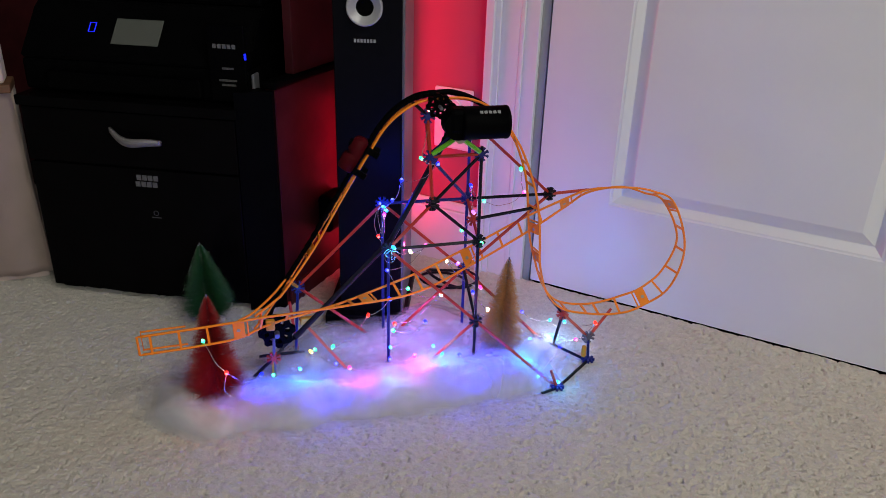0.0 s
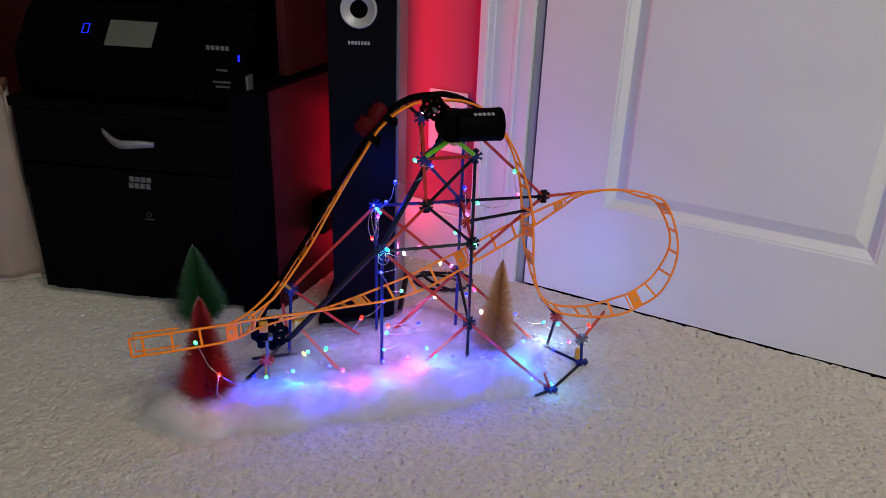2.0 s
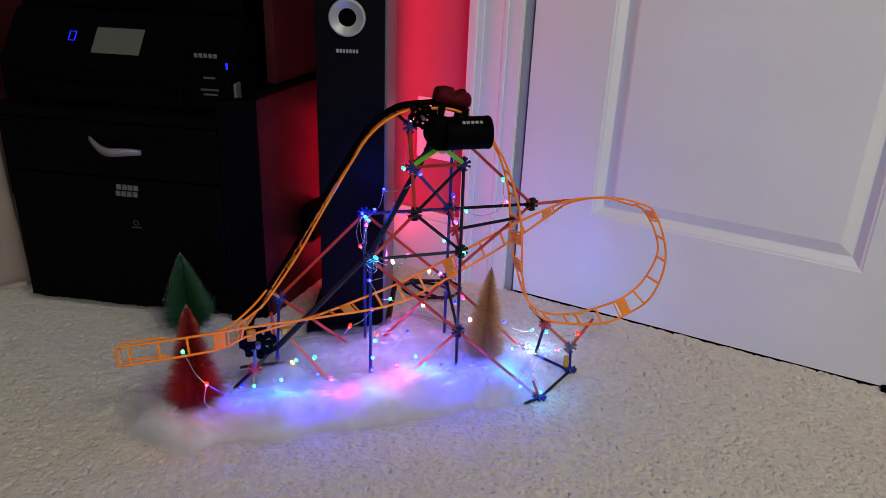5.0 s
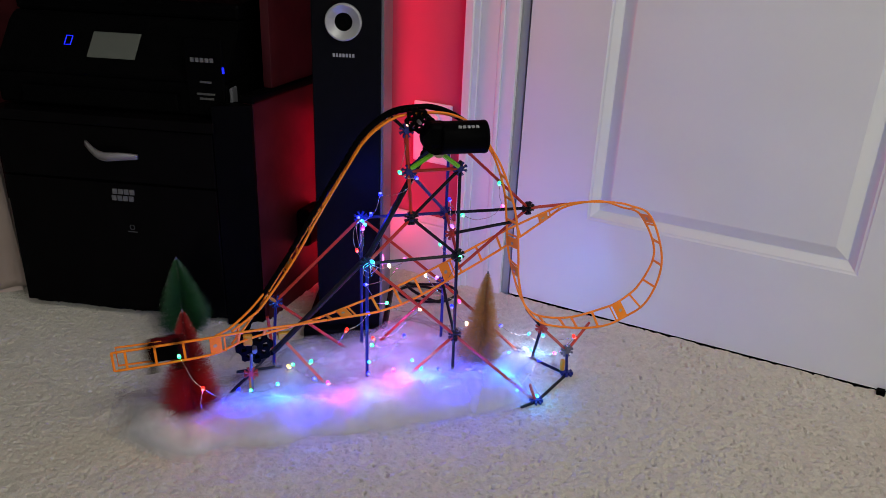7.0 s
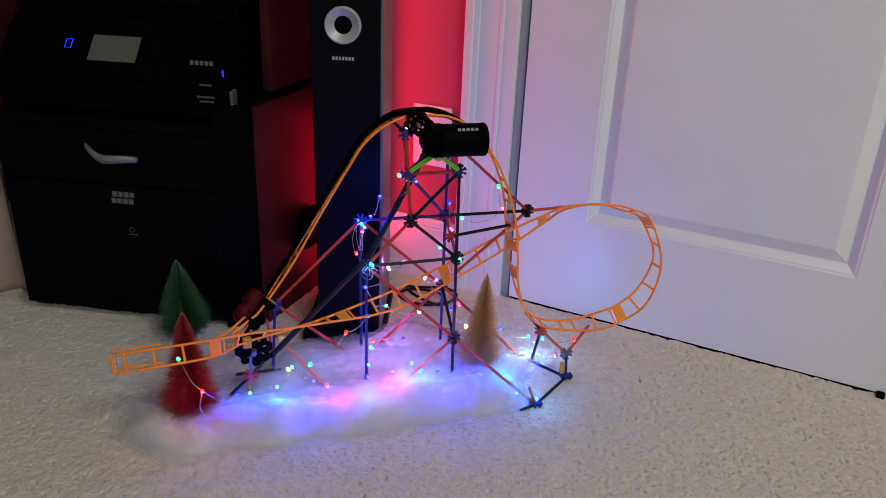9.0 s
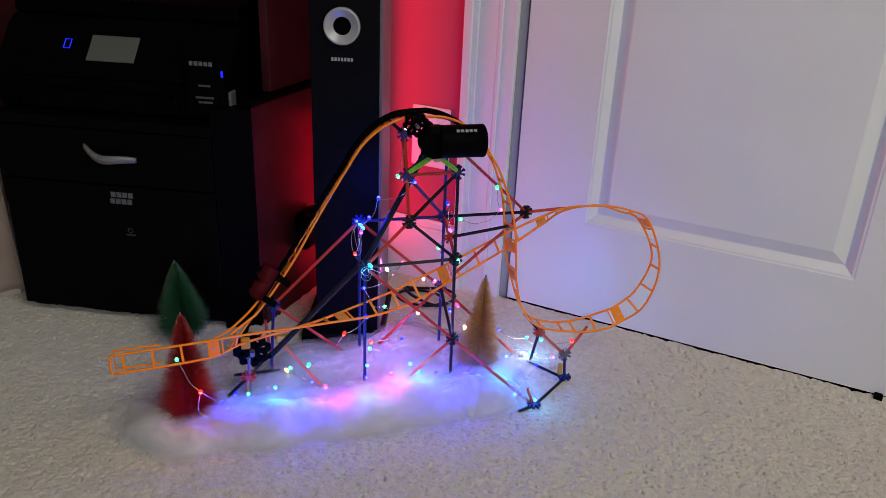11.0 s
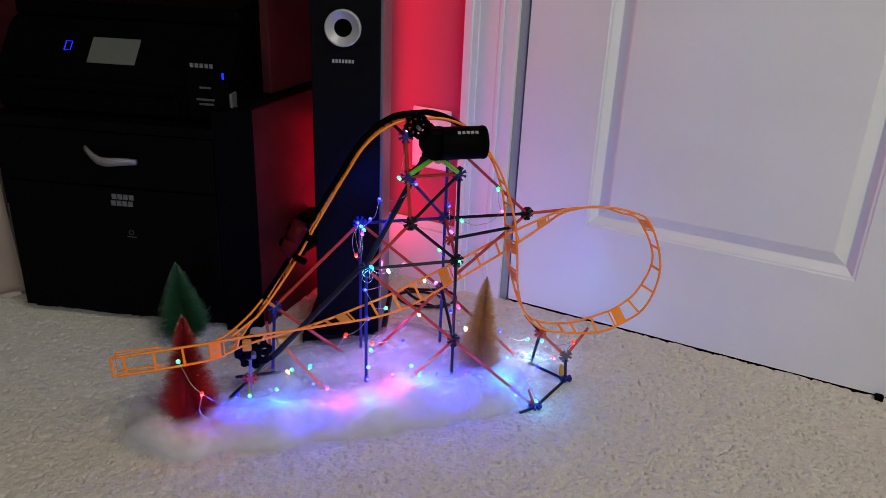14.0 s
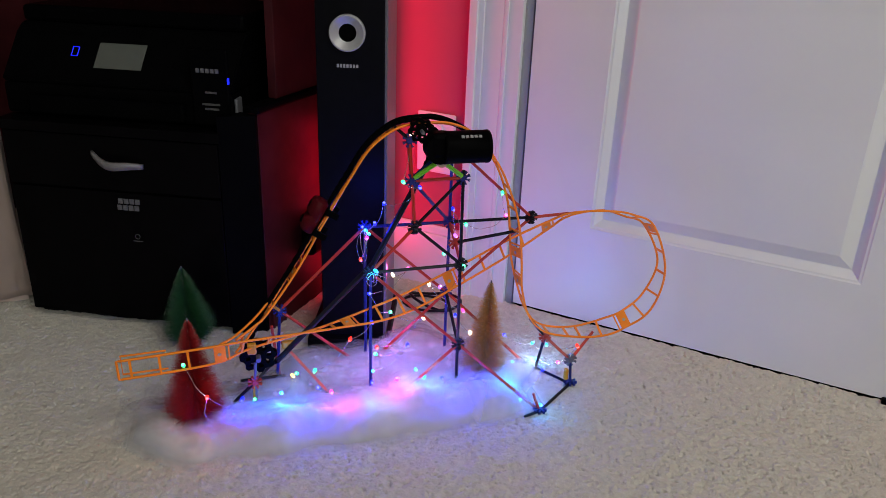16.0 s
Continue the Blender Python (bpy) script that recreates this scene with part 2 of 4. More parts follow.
tagged(part("wall_north", bm, M_GLOWWALL), "greyish wall with red glow put into its colour, beside the white door casing", "wall", kind="structure")
tagged(part("wall_west", box(X0 - 0.1, X0, Y1, 0, 0, H), M_WALL), "pale painted side wall", "wall", kind="structure")
tagged(part("wall_south", box(X0 - 0.1, X1 + 0.1, Y1 - 0.1, Y1, 0, H), M_WALL), "pale painted wall opposite the door", "wall", kind="structure")
bm = box(X1, X1 + 0.1, Y1, 0, 0, 0.75)
box(X1, X1 + 0.1, Y1, 0, 2.0, H, bm=bm)
box(X1, X1 + 0.1, Y1, -2.8, 0.75, 2.0, bm=bm)
box(X1, X1 + 0.1, -1.6, 0, 0.75, 2.0, bm=bm)
tagged(part("wall_east", bm, M_WALL), "pale painted wall with a window opening", "wall", kind="structure")
tagged(part("ceiling", box(X0 - 0.1, X1 + 0.1, Y1 - 0.1, 0.12, H, H + 0.08), M_CEIL), "plain white ceiling", "ceiling", kind="structure")
# unseen closet wall, its shade put in as black colour
tagged(part("wall_closet_back", box(DL - 0.1, DR + 0.1, 0.14, 0.18, 0, H), M_BLACK), "closet wall behind the door, coloured black for its shade", "wall", kind="structure")

# baseboard left of the casing
bm = box(X0, 0.062, -0.013, 0, 0, 0.112, 0.002)
box(X0, 0.062, -0.010, 0, 0.112, 0.128, 0.004, bm=bm)
tagged(part("baseboard", bm, M_WHITE), "white painted baseboard along the wall", "baseboard", kind="structure")

# door casing with stepped moulding
casing = thing("door_casing", Matrix(), "white moulded door casing", "door casing", kind="structure")
for x0, x1, d in ((0.063, 0.078, 0.019), (0.078, 0.088, 0.014), (0.088, 0.122, 0.011), (0.122, 0.130, 0.0122), (0.130, 0.1545, 0.010)):
    part("moulding", box(x0, x1, -d, 0, 0, DH + 0.06, 0.0015), M_WHITE, casing)
part("backing", box(0.0635, 0.1540, -0.0085, -0.0002, 0, DH + 0.058), M_WHITE, casing)
# the jamb's shade is put in by using the grey wall paint
part("jamb_edge", box(0.1402, 0.1550, 0.0005, 0.11, 0, DH), M_WALL, casing)
part("jamb", box(0.1550, 0.1665, 0.004, 0.11, 0, DH), M_WALL, casing)
part("stop", box(0.1665, 0.1690, 0.05, 0.06, 0, DH), M_WHITE, casing)


def ring_moulding(x0, x1, z0, z1, prof, bm):
    """A mitred frame: prof lists (inset, y)."""
    rings = []
    for i, y in prof:
        rings.append([bm.verts.new(c) for c in ((x0 + i, y, z0 + i), (x1 - i, y, z0 + i), (x1 - i, y, z1 - i), (x0 + i, y, z1 - i))])
    for a, b in zip(rings, rings[1:]):
        for k in range(4):
            bm.faces.new((a[k], a[(k + 1) % 4], b[(k + 1) % 4], b[k]))
    bm.faces.new(rings[-1])


door = thing("closet_door", Matrix(), "closed white panelled closet door, slightly ajar gap at the jamb", "door", kind="structure")
DX0, DX1, YF = 0.1725, 0.842, -0.005
PX0, PX1 = 0.300, 0.712
ROWS = ((0.185, 0.90), (1.02, 1.90))
bm = bmesh.new()
box(DX0, PX0, YF, YF + 0.034, 0.0125, 2.03, bm=bm)
box(PX1, DX1, YF, YF + 0.034, 0.0125, 2.03, bm=bm)
for z0, z1 in ((0.0125, 0.185), (0.90, 1.02), (1.90, 2.03)):
    box(PX0, PX1, YF, YF + 0.034, z0, z1, bm=bm)
part("door_leaf", bm, M_WHITE, door)
for z0, z1 in ROWS:
    bm = bmesh.new()
    ring_moulding(PX0, PX1, z0, z1, ((0, YF), (0.002, YF + 0.0015), (0.005, YF + 0.002), (0.015, YF + 0.012), (0.0165, YF + 0.013), (0.034, YF + 0.0045), (0.037, YF + 0.0035)), bm)
    part("panel", bm, M_WHITE, door)
# black strip added for the shade in the gap below the leaf
part("sweep", box(DX0, DX1, 0.004, 0.020, 0.0, 0.0121), M_BLACK, door, "black strip standing in for the shaded gap under the door")
part("door_guide", box(0.778, 0.790, -0.016, -0.004, 0.0, 0.016, 0.002), M_BLACK, door, "small black guide under the door")

plate = thing("outlet_plate", pose(0.002, -0.0005, 0.285), "white wall outlet cover plate lit red", "outlet plate")
part("cover", box(-0.038, 0.038, -0.006, 0, -0.055, 0.055, 0.003), M_WHITE, plate)
for z in (-0.021, 0.021):
    part("socket", cyl(0.0165, 0.016, 0.003, pose(0, -0.006, z, 90), 20), M_WHITE, plate)
part("screw", cyl(0.003, 0.0026, 0.0012, pose(0, -0.006, 0, 90), 10), M_SILVER, plate)

# white draped piece beside the cabinet
drape = thing("white_drape", pose(-0.568, -0.442, 0, 0, 0, 50), "white fabric drape hanging beside the black cabinet", "drape")
bm = bmesh.new()
NX, NZ = 40, 24
for j in range(NZ + 1):
    for i in range(NX + 1):
        x = -0.40 * i / NX
        z = 0.016 + 0.334 * j / NZ
        y = 0.010 * math.sin(i * 0.9) * (1 - 0.5 * j / NZ) + 0.004 * noise.noise((i * 0.3, j * 0.2, 2))
        bm.verts.new((x + 0.006 * (1 - j / NZ) ** 2, 0.5 * y - 0.044 * j / NZ, z))
bm.verts.ensure_lookup_table()
for j in range(NZ):
    for i in range(NX):
        a = j * (NX + 1) + i
        bm.faces.new([bm.verts[k] for k in (a + 1, a, a + NX + 1, a + NX + 2)])
bmesh.ops.solidify(bm, geom=bm.faces[:], thickness=-0.006)
part("cloth", bm, M_FABRIC, drape, soft=True)
part("top_ledge", box(-0.41, 0.002, -0.056, 0.010, 0.350, 0.363, 0.002), M_WOOD, drape, "brown wooden ledge")
part("upright", box(-0.40, -0.006, -0.046, 0.00, 0.363, 0.70, 0.004), M_FABRIC, drape)
part("side_panel", box(-0.30, -0.004, 0.014, 0.05, 0.0, 0.35, 0.003), M_FABRIC, drape)

# ---- black cabinet with printer ----
CABM = pose(-0.190, -0.346, 0, 0, 0, 20)
cab = thing("cabinet", CABM, "black laminate cabinet with a drawer and worn edge, on carpet", "cabinet")
CW, CD, CH = 0.356, 0.31, 0.347
part("body", box(-CW, 0, 0.016, CD, 0.012, CH - 0.016, 0.001), M_CAB, cab)
part("top_panel", box(-CW - 0.003, 0.004, -0.004, CD, CH - 0.016, CH, 0.0015), M_CAB, cab)
part("plinth", box(-CW + 0.004, -0.004, 0.020, CD, 0.0, 0.012), M_CAB, cab)
part("edge_band", box(-0.0008, 0.0006, 0.0145, 0.0160, 0.012, CH - 0.017), M_CABEDGE, cab, "worn pale edge band")
drawer = part("drawer_front", box(-CW + 0.002, -0.002, 0, 0.016, 0.242, CH - 0.018, 0.0015), M_CAB, cab)
lower = part("lower_door", box(-CW + 0.002, -0.002, 0, 0.016, 0.016, 0.239, 0.0015), M_CAB, cab)
bm = bmesh.new()
hp = []
for i in range(13):
    a = i / 12
    hp.append((-0.205 + 0.082 * a, -0.004 - 0.014 * math.sin(math.pi * a), 0.303 - 0.007 * math.sin(math.pi * a) - 0.017 * a - 0.003 * math.sin(2 * math.pi * a)))
rings = []
for i, p in enumerate(hp):
    hgt = 0.0016 + 0.0046 * math.sin(math.pi * (0.15 + 0.7 * i / 12))
    rings.append([bm.verts.new((p[0], p[1] + dy, p[2] + dz)) for dy, dz in ((-0.003, -hgt), (0.003, -hgt), (0.003, hgt), (-0.003, hgt))])
for a, b in zip(rings, rings[1:]):
    for k in range(4):
        bm.faces.new((a[k], a[(k + 1) % 4], b[(k + 1) % 4], b[k]))
bm.faces.new(rings[0][::-1])
bm.faces.new(rings[-1])
part("handle", bm, M_HANDLE, drawer, "curved satin silver pull handle", soft=True)
# printed marks on the lower door, as plain shapes
for z, x0 in ((0.2255, -0.1735), (0.2145, -0.1760)):
    for i in range(4):
        part("printed_bar", box(x0 + i * 0.0095, x0 + i * 0.0095 + 0.0075, -0.0012, 0.0, z - 0.0042, z + 0.0042), M_MARK, lower)
bm = tube([(-0.148 + 0.004 * math.cos(a), -0.0008, 0.166 + 0.004 * math.sin(a)) for a in [k * math.pi / 6 for k in range(12)]], 0.0006, 4, closed=True)
part("print_bar", box(-0.156, -0.140, -0.0012, 0, 0.1575, 0.1587), M_FAINT, lower)
part("printed_ring", bm, M_FAINT, lower, "small faint round mark")

prn = thing("printer", CABM @ pose(0.016, 0.030, CH), "black inkjet printer with grey screen, standing on the cabinet", "printer")
part("base", box(-0.375, 0, 0.0, 0.30, 0.002, 0.052, 0.006), M_BLACK, prn)
part("paper_tray", box(-0.330, -0.075, -0.012, 0.05, 0.006, 0.036, 0.004), M_BLACKGLOSS, prn)
bm = bmesh.new()
prof = ((0.0, 0.052), (0.0, 0.058), (0.056, 0.120), (0.070, 0.134), (0.30, 0.134), (0.30, 0.052))
for x in (-0.375, 0.0):
    for y, z in prof:
        bm.verts.new((x, y, z))
bm.verts.ensure_lookup_table()
n = len(prof)
bm.faces.new([bm.verts[k] for k in range(n)])
bm.faces.new([bm.verts[n + k] for k in range(n)][::-1])
for k in range(n):
    bm.faces.new([bm.verts[a] for a in (k, n + k, n + (k + 1) % n, (k + 1) % n)])
bmesh.ops.bevel(bm, geom=bm.edges[:], offset=0.003, segments=2, affect="EDGES")
part("upper_body", bm, M_BLACK, prn)
part("scanner_lid", box(-0.372, -0.003, 0.072, 0.298, 0.1345, 0.160, 0.006), M_BLACKGLOSS, prn)
panel = part("control_panel", box(-0.34, -0.05, -0.003, 0.0, 0.006, 0.078, 0.002), M_BLACKGLOSS, prn)
panel.matrix_local = pose(0, 0.004, 0.056, -42)
part("screen", box(-0.230, -0.152, -0.005, -0.002, 0.024, 0.070, 0.001), M_SCREEN, panel, "unlit grey display")
bm = tube([(-0.272, -0.004, 0.044), (-0.262, -0.004, 0.044), (-0.262, -0.004, 0.060), (-0.272, -0.004, 0.060)], 0.0011, 4, closed=True)
part("home_key", bm, M_BLUEGLOW, panel, "blue lit square key")
right = part("card_panel", box(-0.062, -0.002, -0.006, 0.0, 0.004, 0.120, 0.003), M_BLACKGLOSS, prn)
for i in range(5):
    part("name_bar", box(-0.052 + i * 0.0075, -0.052 + i * 0.0075 + 0.0052, -0.0075, -0.006, 0.085, 0.0912), M_MARK, right)
for z, x0, x1 in ((0.054, -0.040, -0.022), (0.036, -0.046, -0.018), (0.029, -0.042, -0.020)):
    part("print_bar", box(x0, x1, -0.0072, -0.006, z, z + 0.0030), M_FAINT, right)
part("power_light", box(-0.0035, -0.001, -0.0085, -0.006, 0.070, 0.079), M_BLUEGLOW, right, "blue power light")
part("ink_window", box(0.0, 0.005, 0.004, 0.026, 0.008, 0.046, 0.002), M_GREY, prn, "smoky side window")
# board added in place of the red wall lying in shade
shade_board = thing("wall_shade_board", pose(-0.150, -0.034, 0), "added dark red board standing in for the shaded wall behind the printer", "furniture panel")
part("board", box(-0.86, 0, 0, 0.018, 0.0, 1.25, 0.002), M_DARKBOARD, shade_board)
# dark board added to black out the pale west wall
part("west_shade_board", box(-0.880, -0.862, -0.50, 0.018, 0.0, 1.25, 0.002), M_DARKBOARD, shade_board)
part("end_post", box(-0.015, 0.006, -0.008, 0.020, 0.0, 1.25, 0.002), M_DARKBOARD, shade_board)

# tall furniture side standing out from the wall beside the cabinet
SIDE = Matrix.Translation((-0.172, -0.046, 0)) @ pose(0, 0, 0, 0, 0, 5.2)
upright = thing("furniture_side", SIDE, "dark mahogany furniture side lit by a dim red glow", "furniture panel")
part("lower_panel", box(-0.018, 0, -0.256, 0, 0, 0.374, 0.0015), M_DARKBOARD, upright)
# black filler added to darken the gap between cabinet and furniture side
bm = bmesh.new()
corner = ((-0.0460, -0.296), (-0.0005, -0.262), (-0.0005, -0.2565), (-0.0460, -0.250))
lo = [bm.verts.new((x, y, 0.0)) for x, y in corner]
hi = [bm.verts.new((x, y, 0.372)) for x, y in corner]
bm.faces.new(lo[::-1])
bm.faces.new(hi)
for k in range(4):
    bm.faces.new((lo[k], lo[(k + 1) % 4], hi[(k + 1) % 4], hi[k]))
part("black_filler", bm, M_BLACK, upright, "added black filler strip over the gap beside the cabinet")
part("upper_panel", box(-0.018, -0.002, -0.200, 0, 0.386, 1.25, 0.0015), M_DARKBOARD, upright)
part("shelf_edge", box(-0.020, 0.006, -0.262, 0, 0.374, 0.386, 0.003), M_BLACK, upright, "black shelf edge")
part("foot_rail", box(0.0003, 0.005, -0.250, -0.01, 0.0, 0.040, 0.001), M_DARKBOARD, upright)
adapter = thing("power_adapter", SIDE @ pose(0.001, -0.125, 0.135), "black power adapter plugged in on the dark panel", "power adapter")
part("case", box(0, 0.026, -0.030, 0.030, -0.034, 0.034, 0.009, seg=3), M_BLACK, adapter)

# ---- tower loudspeaker ----
SPM = pose(-0.055, -0.300, 0, 0, 0, 26)
spk = thing("tower_speaker", SPM, "tall black tower loudspeaker with silver driver ring, on carpet", "loudspeaker")
part("plinth", box(-0.010, 0.122, -0.016, 0.17, 0.0, 0.022, 0.004), M_SPK, spk)
part("enclosure", box(0.014, 0.112, 0, 0.15, 0.022, 0.98, 0.0015), M_SPK, spk)
part("side_panel", box(0.112, 0.116, 0.002, 0.150, 0.024, 0.978, 0.001), M_SPKSIDE, spk, "grey side panel")
for z in (0.505, 0.62, 0.75):
    drv = part("driver_ring", lathe([(0.0255, 0.0005), (0.0255, 0.0070), (0.0246, 0.0082), (0.0226, 0.0078), (0.0212, 0.0062), (0.0124, 0.0016)], 48, pose(0.060, 0, z, 90)), M_SILVER, spk, "silver driver ring", True)
    part("driver_cone", lathe([(0.0126, 0.0017), (0.0115, 0.0010), (0.006, 0.0012), (0.0001, 0.0016)], 32, pose(0.060, 0, z, 90)), M_BLACK, drv, "black cone", True)
for i in range(7):
    part("name_bar", box(0.0440 + i * 0.0046, 0.0440 + i * 0.0046 + 0.0030, -0.0012, 0, 0.4565, 0.4612), M_SILVER, spk)
nl = thing("light_bar", pose(-0.098, -0.084, 0, 0, 0, 45), "slim upright red light bar behind the loudspeaker", "lamp")
part("post", box(-0.006, 0.003, -0.012, 0.012, 0.012, 0.98, 0.002), M_BLACK, nl)
part("foot", cyl(0.03, 0.027, 0.012, None, 20), M_BLACK, nl)
# cable loops on the floor behind it
cab2 = thing("floor_cable", Matrix(), "dark cable loops lying on the carpet by the wall", "cable")
part("loop", tube([(0.045 + 0.050 * math.cos(a) * (1 + 0.1 * math.sin(3 * a)), -0.075 + 0.028 * math.sin(a), 0.014 + 0.006 * math.sin(2 * a)) for a in [k * math.pi / 14 for k in range(28)]], 0.0028, 6, closed=True), M_DARK, cab2, soft=True)
part("loop", tube([(0.035 + 0.046 * math.cos(a), -0.085 + 0.025 * math.sin(a), 0.008 + 0.004 * math.sin(a + 1)) for a in [k * math.pi / 14 for k in range(28)]], 0.0025, 6, closed=True), M_DARK, cab2, soft=True)
part("lead", tube(spline([(-0.07, -0.085, 0.006), (-0.10, -0.11, 0.008), (-0.125, -0.13, 0.02), (-0.14, -0.10, 0.01)], 6), 0.0018, 5), M_RED, cab2, soft=True)

# ---- roller coaster ----
coaster = thing("roller_coaster", COASTER, "toy roller coaster of snap rods with orange track", "toy roller coaster")
GAUGE, RR = 0.0265, 0.0017

# key places of the track: s, w, z and the way across it
LIFT = ((-0.186, -0.040, 0.127, 0, -0.45, 0.85), (-0.166, -0.018, 0.135, 0, -0.70, 0.60), (-0.144, 0.000, 0.152, 0, -0.95, 0.30), (-0.099, 0.020, 0.2105, 0, -1, 0.05), (-0.063, 0.020, 0.271, -0.05, -1, 0.20),
        (-0.024, 0.020, 0.3345, -0.08, -1, 0.32), (0.002, 0.020, 0.374, -0.05, -1, 0.30), (0.036, 0.020, 0.400, 0, -1, 0.25), (0.074, 0.020, 0.406, 0, -1, 0.3), (0.112, 0.020, 0.404, 0, -1, 0.25),
        (0.149, 0.020, 0.387, 0, -1, 0.1), (0.175, 0.020, 0.354, 0, -1, 0))
DROP = ((0.191, 0.020, 0.326, 0, -1, 0), (0.206, 0.020, 0.285, 0.1, -1, 0), (0.214, 0.018, 0.243, 0.3, -1, 0), (0.218, 0.014, 0.200, 0.3, -1, 0), (0.224, 0.010, 0.160, 0, -1, 0), (0.237, 0.004, 0.118, -0.1, -1, 0),
        (0.262, 0.000, 0.090, 0, -1, 0), (0.310, 0.000, 0.078, 0, -1, -0.1))
LOOP = ((0.355, 0.000, 0.079, 0.1, -0.8, -0.5), (0.397, 0.000, 0.091, 0.4, -0.3, -0.9), (0.433, 0.000, 0.120, 0.35, -0.90, -0.30), (0.4515, 0.005, 0.178, -0.05, -1, 0), (0.427, 0.015, 0.2405, 0.1, -0.95, 0.25),
        (0.395, 0.022, 0.256, 0.1, -0.9, 0.4), (0.357, 0.030, 0.263, 0, -0.95, 0.3))
BACK = ((0.309, 0.045, 0.254, -0.1, -0.85, 0.55), (0.275, 0.050, 0.235, -0.2, -0.6, 0.8), (0.206, 0.045, 0.201, -0.3, -0.1, 0.95), (0.122, 0.030, 0.166, -0.25, 0.2, 0.95), (0.036, 0.005, 0.142, -0.1, 0.75, 0.6),
        (-0.063, -0.020, 0.133, 0, 1, -0.30), (-0.162, -0.040, 0.129, 0, 0.75, -0.9), (-0.206, -0.055, 0.127, 0, 0.15, -1), (-0.260, -0.060, 0.124, 0, 0, -1), (-0.326, -0.065, 0.122, 0, 0, -1))
PER = 14
rail_keys = spline(LIFT + DROP + LOOP + BACK, PER)
centre = [Vector(k[:3]) for k in rail_keys]
tang, across = [], []
for i, k in enumerate(rail_keys):
    t = (centre[min(i + 1, len(centre) - 1)] - centre[max(i - 1, 0)]).normalized()
    l = Vector(k[3:])
    l = (l - t * l.dot(t)).normalized()
    tang.append(t)
    across.append(l)
arc = [0.0]
for a, b in zip(centre, centre[1:]):
    arc.append(arc[-1] + (b - a).length)


def at_arc(d):
    """Place, heading and across vector at d metres along the track."""
    d = min(max(d, 0.0), arc[-1] - 1e-6)
    i = int(np.searchsorted(arc, d, side="right")) - 1
    f = (d - arc[i]) / (arc[i + 1] - arc[i])
    return centre[i].lerp(centre[i + 1], f), tang[i].lerp(tang[i + 1], f).normalized(), across[i].lerp(across[i + 1], f).normalized()


PITCH = 0.035
PLATES = [(-0.206, -0.055, 0.127), (0.122, 0.030, 0.166), (0.275, 0.050, 0.235), (0.428, 0.014, 0.238), (0.396, 0.000, 0.0905), (0.217, 0.015, 0.212), (0.222, 0.011, 0.170), (0.120, 0.020, 0.402),
          (-0.022, 0.020, 0.340), (-0.105, 0.018, 0.201), (-0.144, 0.000, 0.152), (-0.034, -0.013, 0.135)]
PLATES = sorted(arc[min(range(len(centre)), key=lambda i: (centre[i] - Vector(q)).length)] for q in PLATES)
SECTIONS = (("lift_track", 0, 5 * PER), ("crest_track", 5 * PER, 11 * PER), ("drop_track", 11 * PER, 19 * PER), ("loop_track", 19 * PER, 27 * PER),
            ("return_track", 27 * PER, 32 * PER), ("run_out_track", 32 * PER, len(centre) - 1))
for name, a, b in SECTIONS:
    sec = part(name, tube([centre[i] + across[i] * GAUGE / 2 for i in range(a, b + 1)], RR, 6), M_ORANGE, coaster, "orange plastic track rail", True)
    part("rail", tube([centre[i] - across[i] * GAUGE / 2 for i in range(a, b + 1)], RR, 6), M_ORANGE, sec, soft=True)
    d = arc[a] + 0.012
    while d < arc[b]:
        p, t, l = at_arc(d)
        n = t.cross(l)
        m = Matrix((t, l, n)).transposed().to_4x4()
        m.translation = p
        if min(abs(d - q) for q in PLATES) > 0.016:
            bm = box(-0.0015, 0.0015, -GAUGE / 2, GAUGE / 2, -0.0011, 0.0011)
            bmesh.ops.transform(bm, matrix=m, verts=bm.verts)
            part("tie", bm, M_ORANGE, sec)
        d += PITCH
    for d in PLATES:
        if not arc[a] <= d < arc[b]:
            continue
        p, t, l = at_arc(d)
        m = Matrix((t, l, t.cross(l))).transposed().to_4x4()
        m.translation = p
        bm = box(-0.0075, 0.0075, -GAUGE / 2, GAUGE / 2, -0.001, 0.001, 0.0003, seg=1)
        box(-0.0125, -0.0105, -GAUGE / 2, GAUGE / 2, -0.001, 0.001, bm=bm)
        bmesh.ops.transform(bm, matrix=m, verts=bm.verts)
        tie = part("clip_plate", bm, M_ORANGE, sec)
        part("pin", cyl(0.0026, 0.0026, 0.0030, m @ Matrix.Translation((0.001, 0, -0.0015)), 12), M_TAN, tie)
# buffer at the free end of the run-out
p, t, l = at_arc(arc[-1])
n = t.cross(l)
e = GAUGE / 2
part("end_bumper", tube([p - l * e, p - l * e + t * 0.004, p + l * e + t * 0.004, p + l * e], RR, 6), M_ORANGE, coaster)
part("end_bumper", tube([p - l * e - n * 0.010 - t * 0.055, p - l * e - n * 0.012, p + l * e - n * 0.012, p + l * e - n * 0.010 - t * 0.055], RR * 0.8, 6), M_ORANGE, coaster)
# switch rail where the lift leaves the run-out
part("switch_rail", tube(spline([(-0.206, -0.055, 0.140), (-0.186, -0.040, 0.143), (-0.160, -0.012, 0.152), (-0.140, 0.006, 0.166)], 6), RR, 6), M_ORANGE, coaster, soft=True)

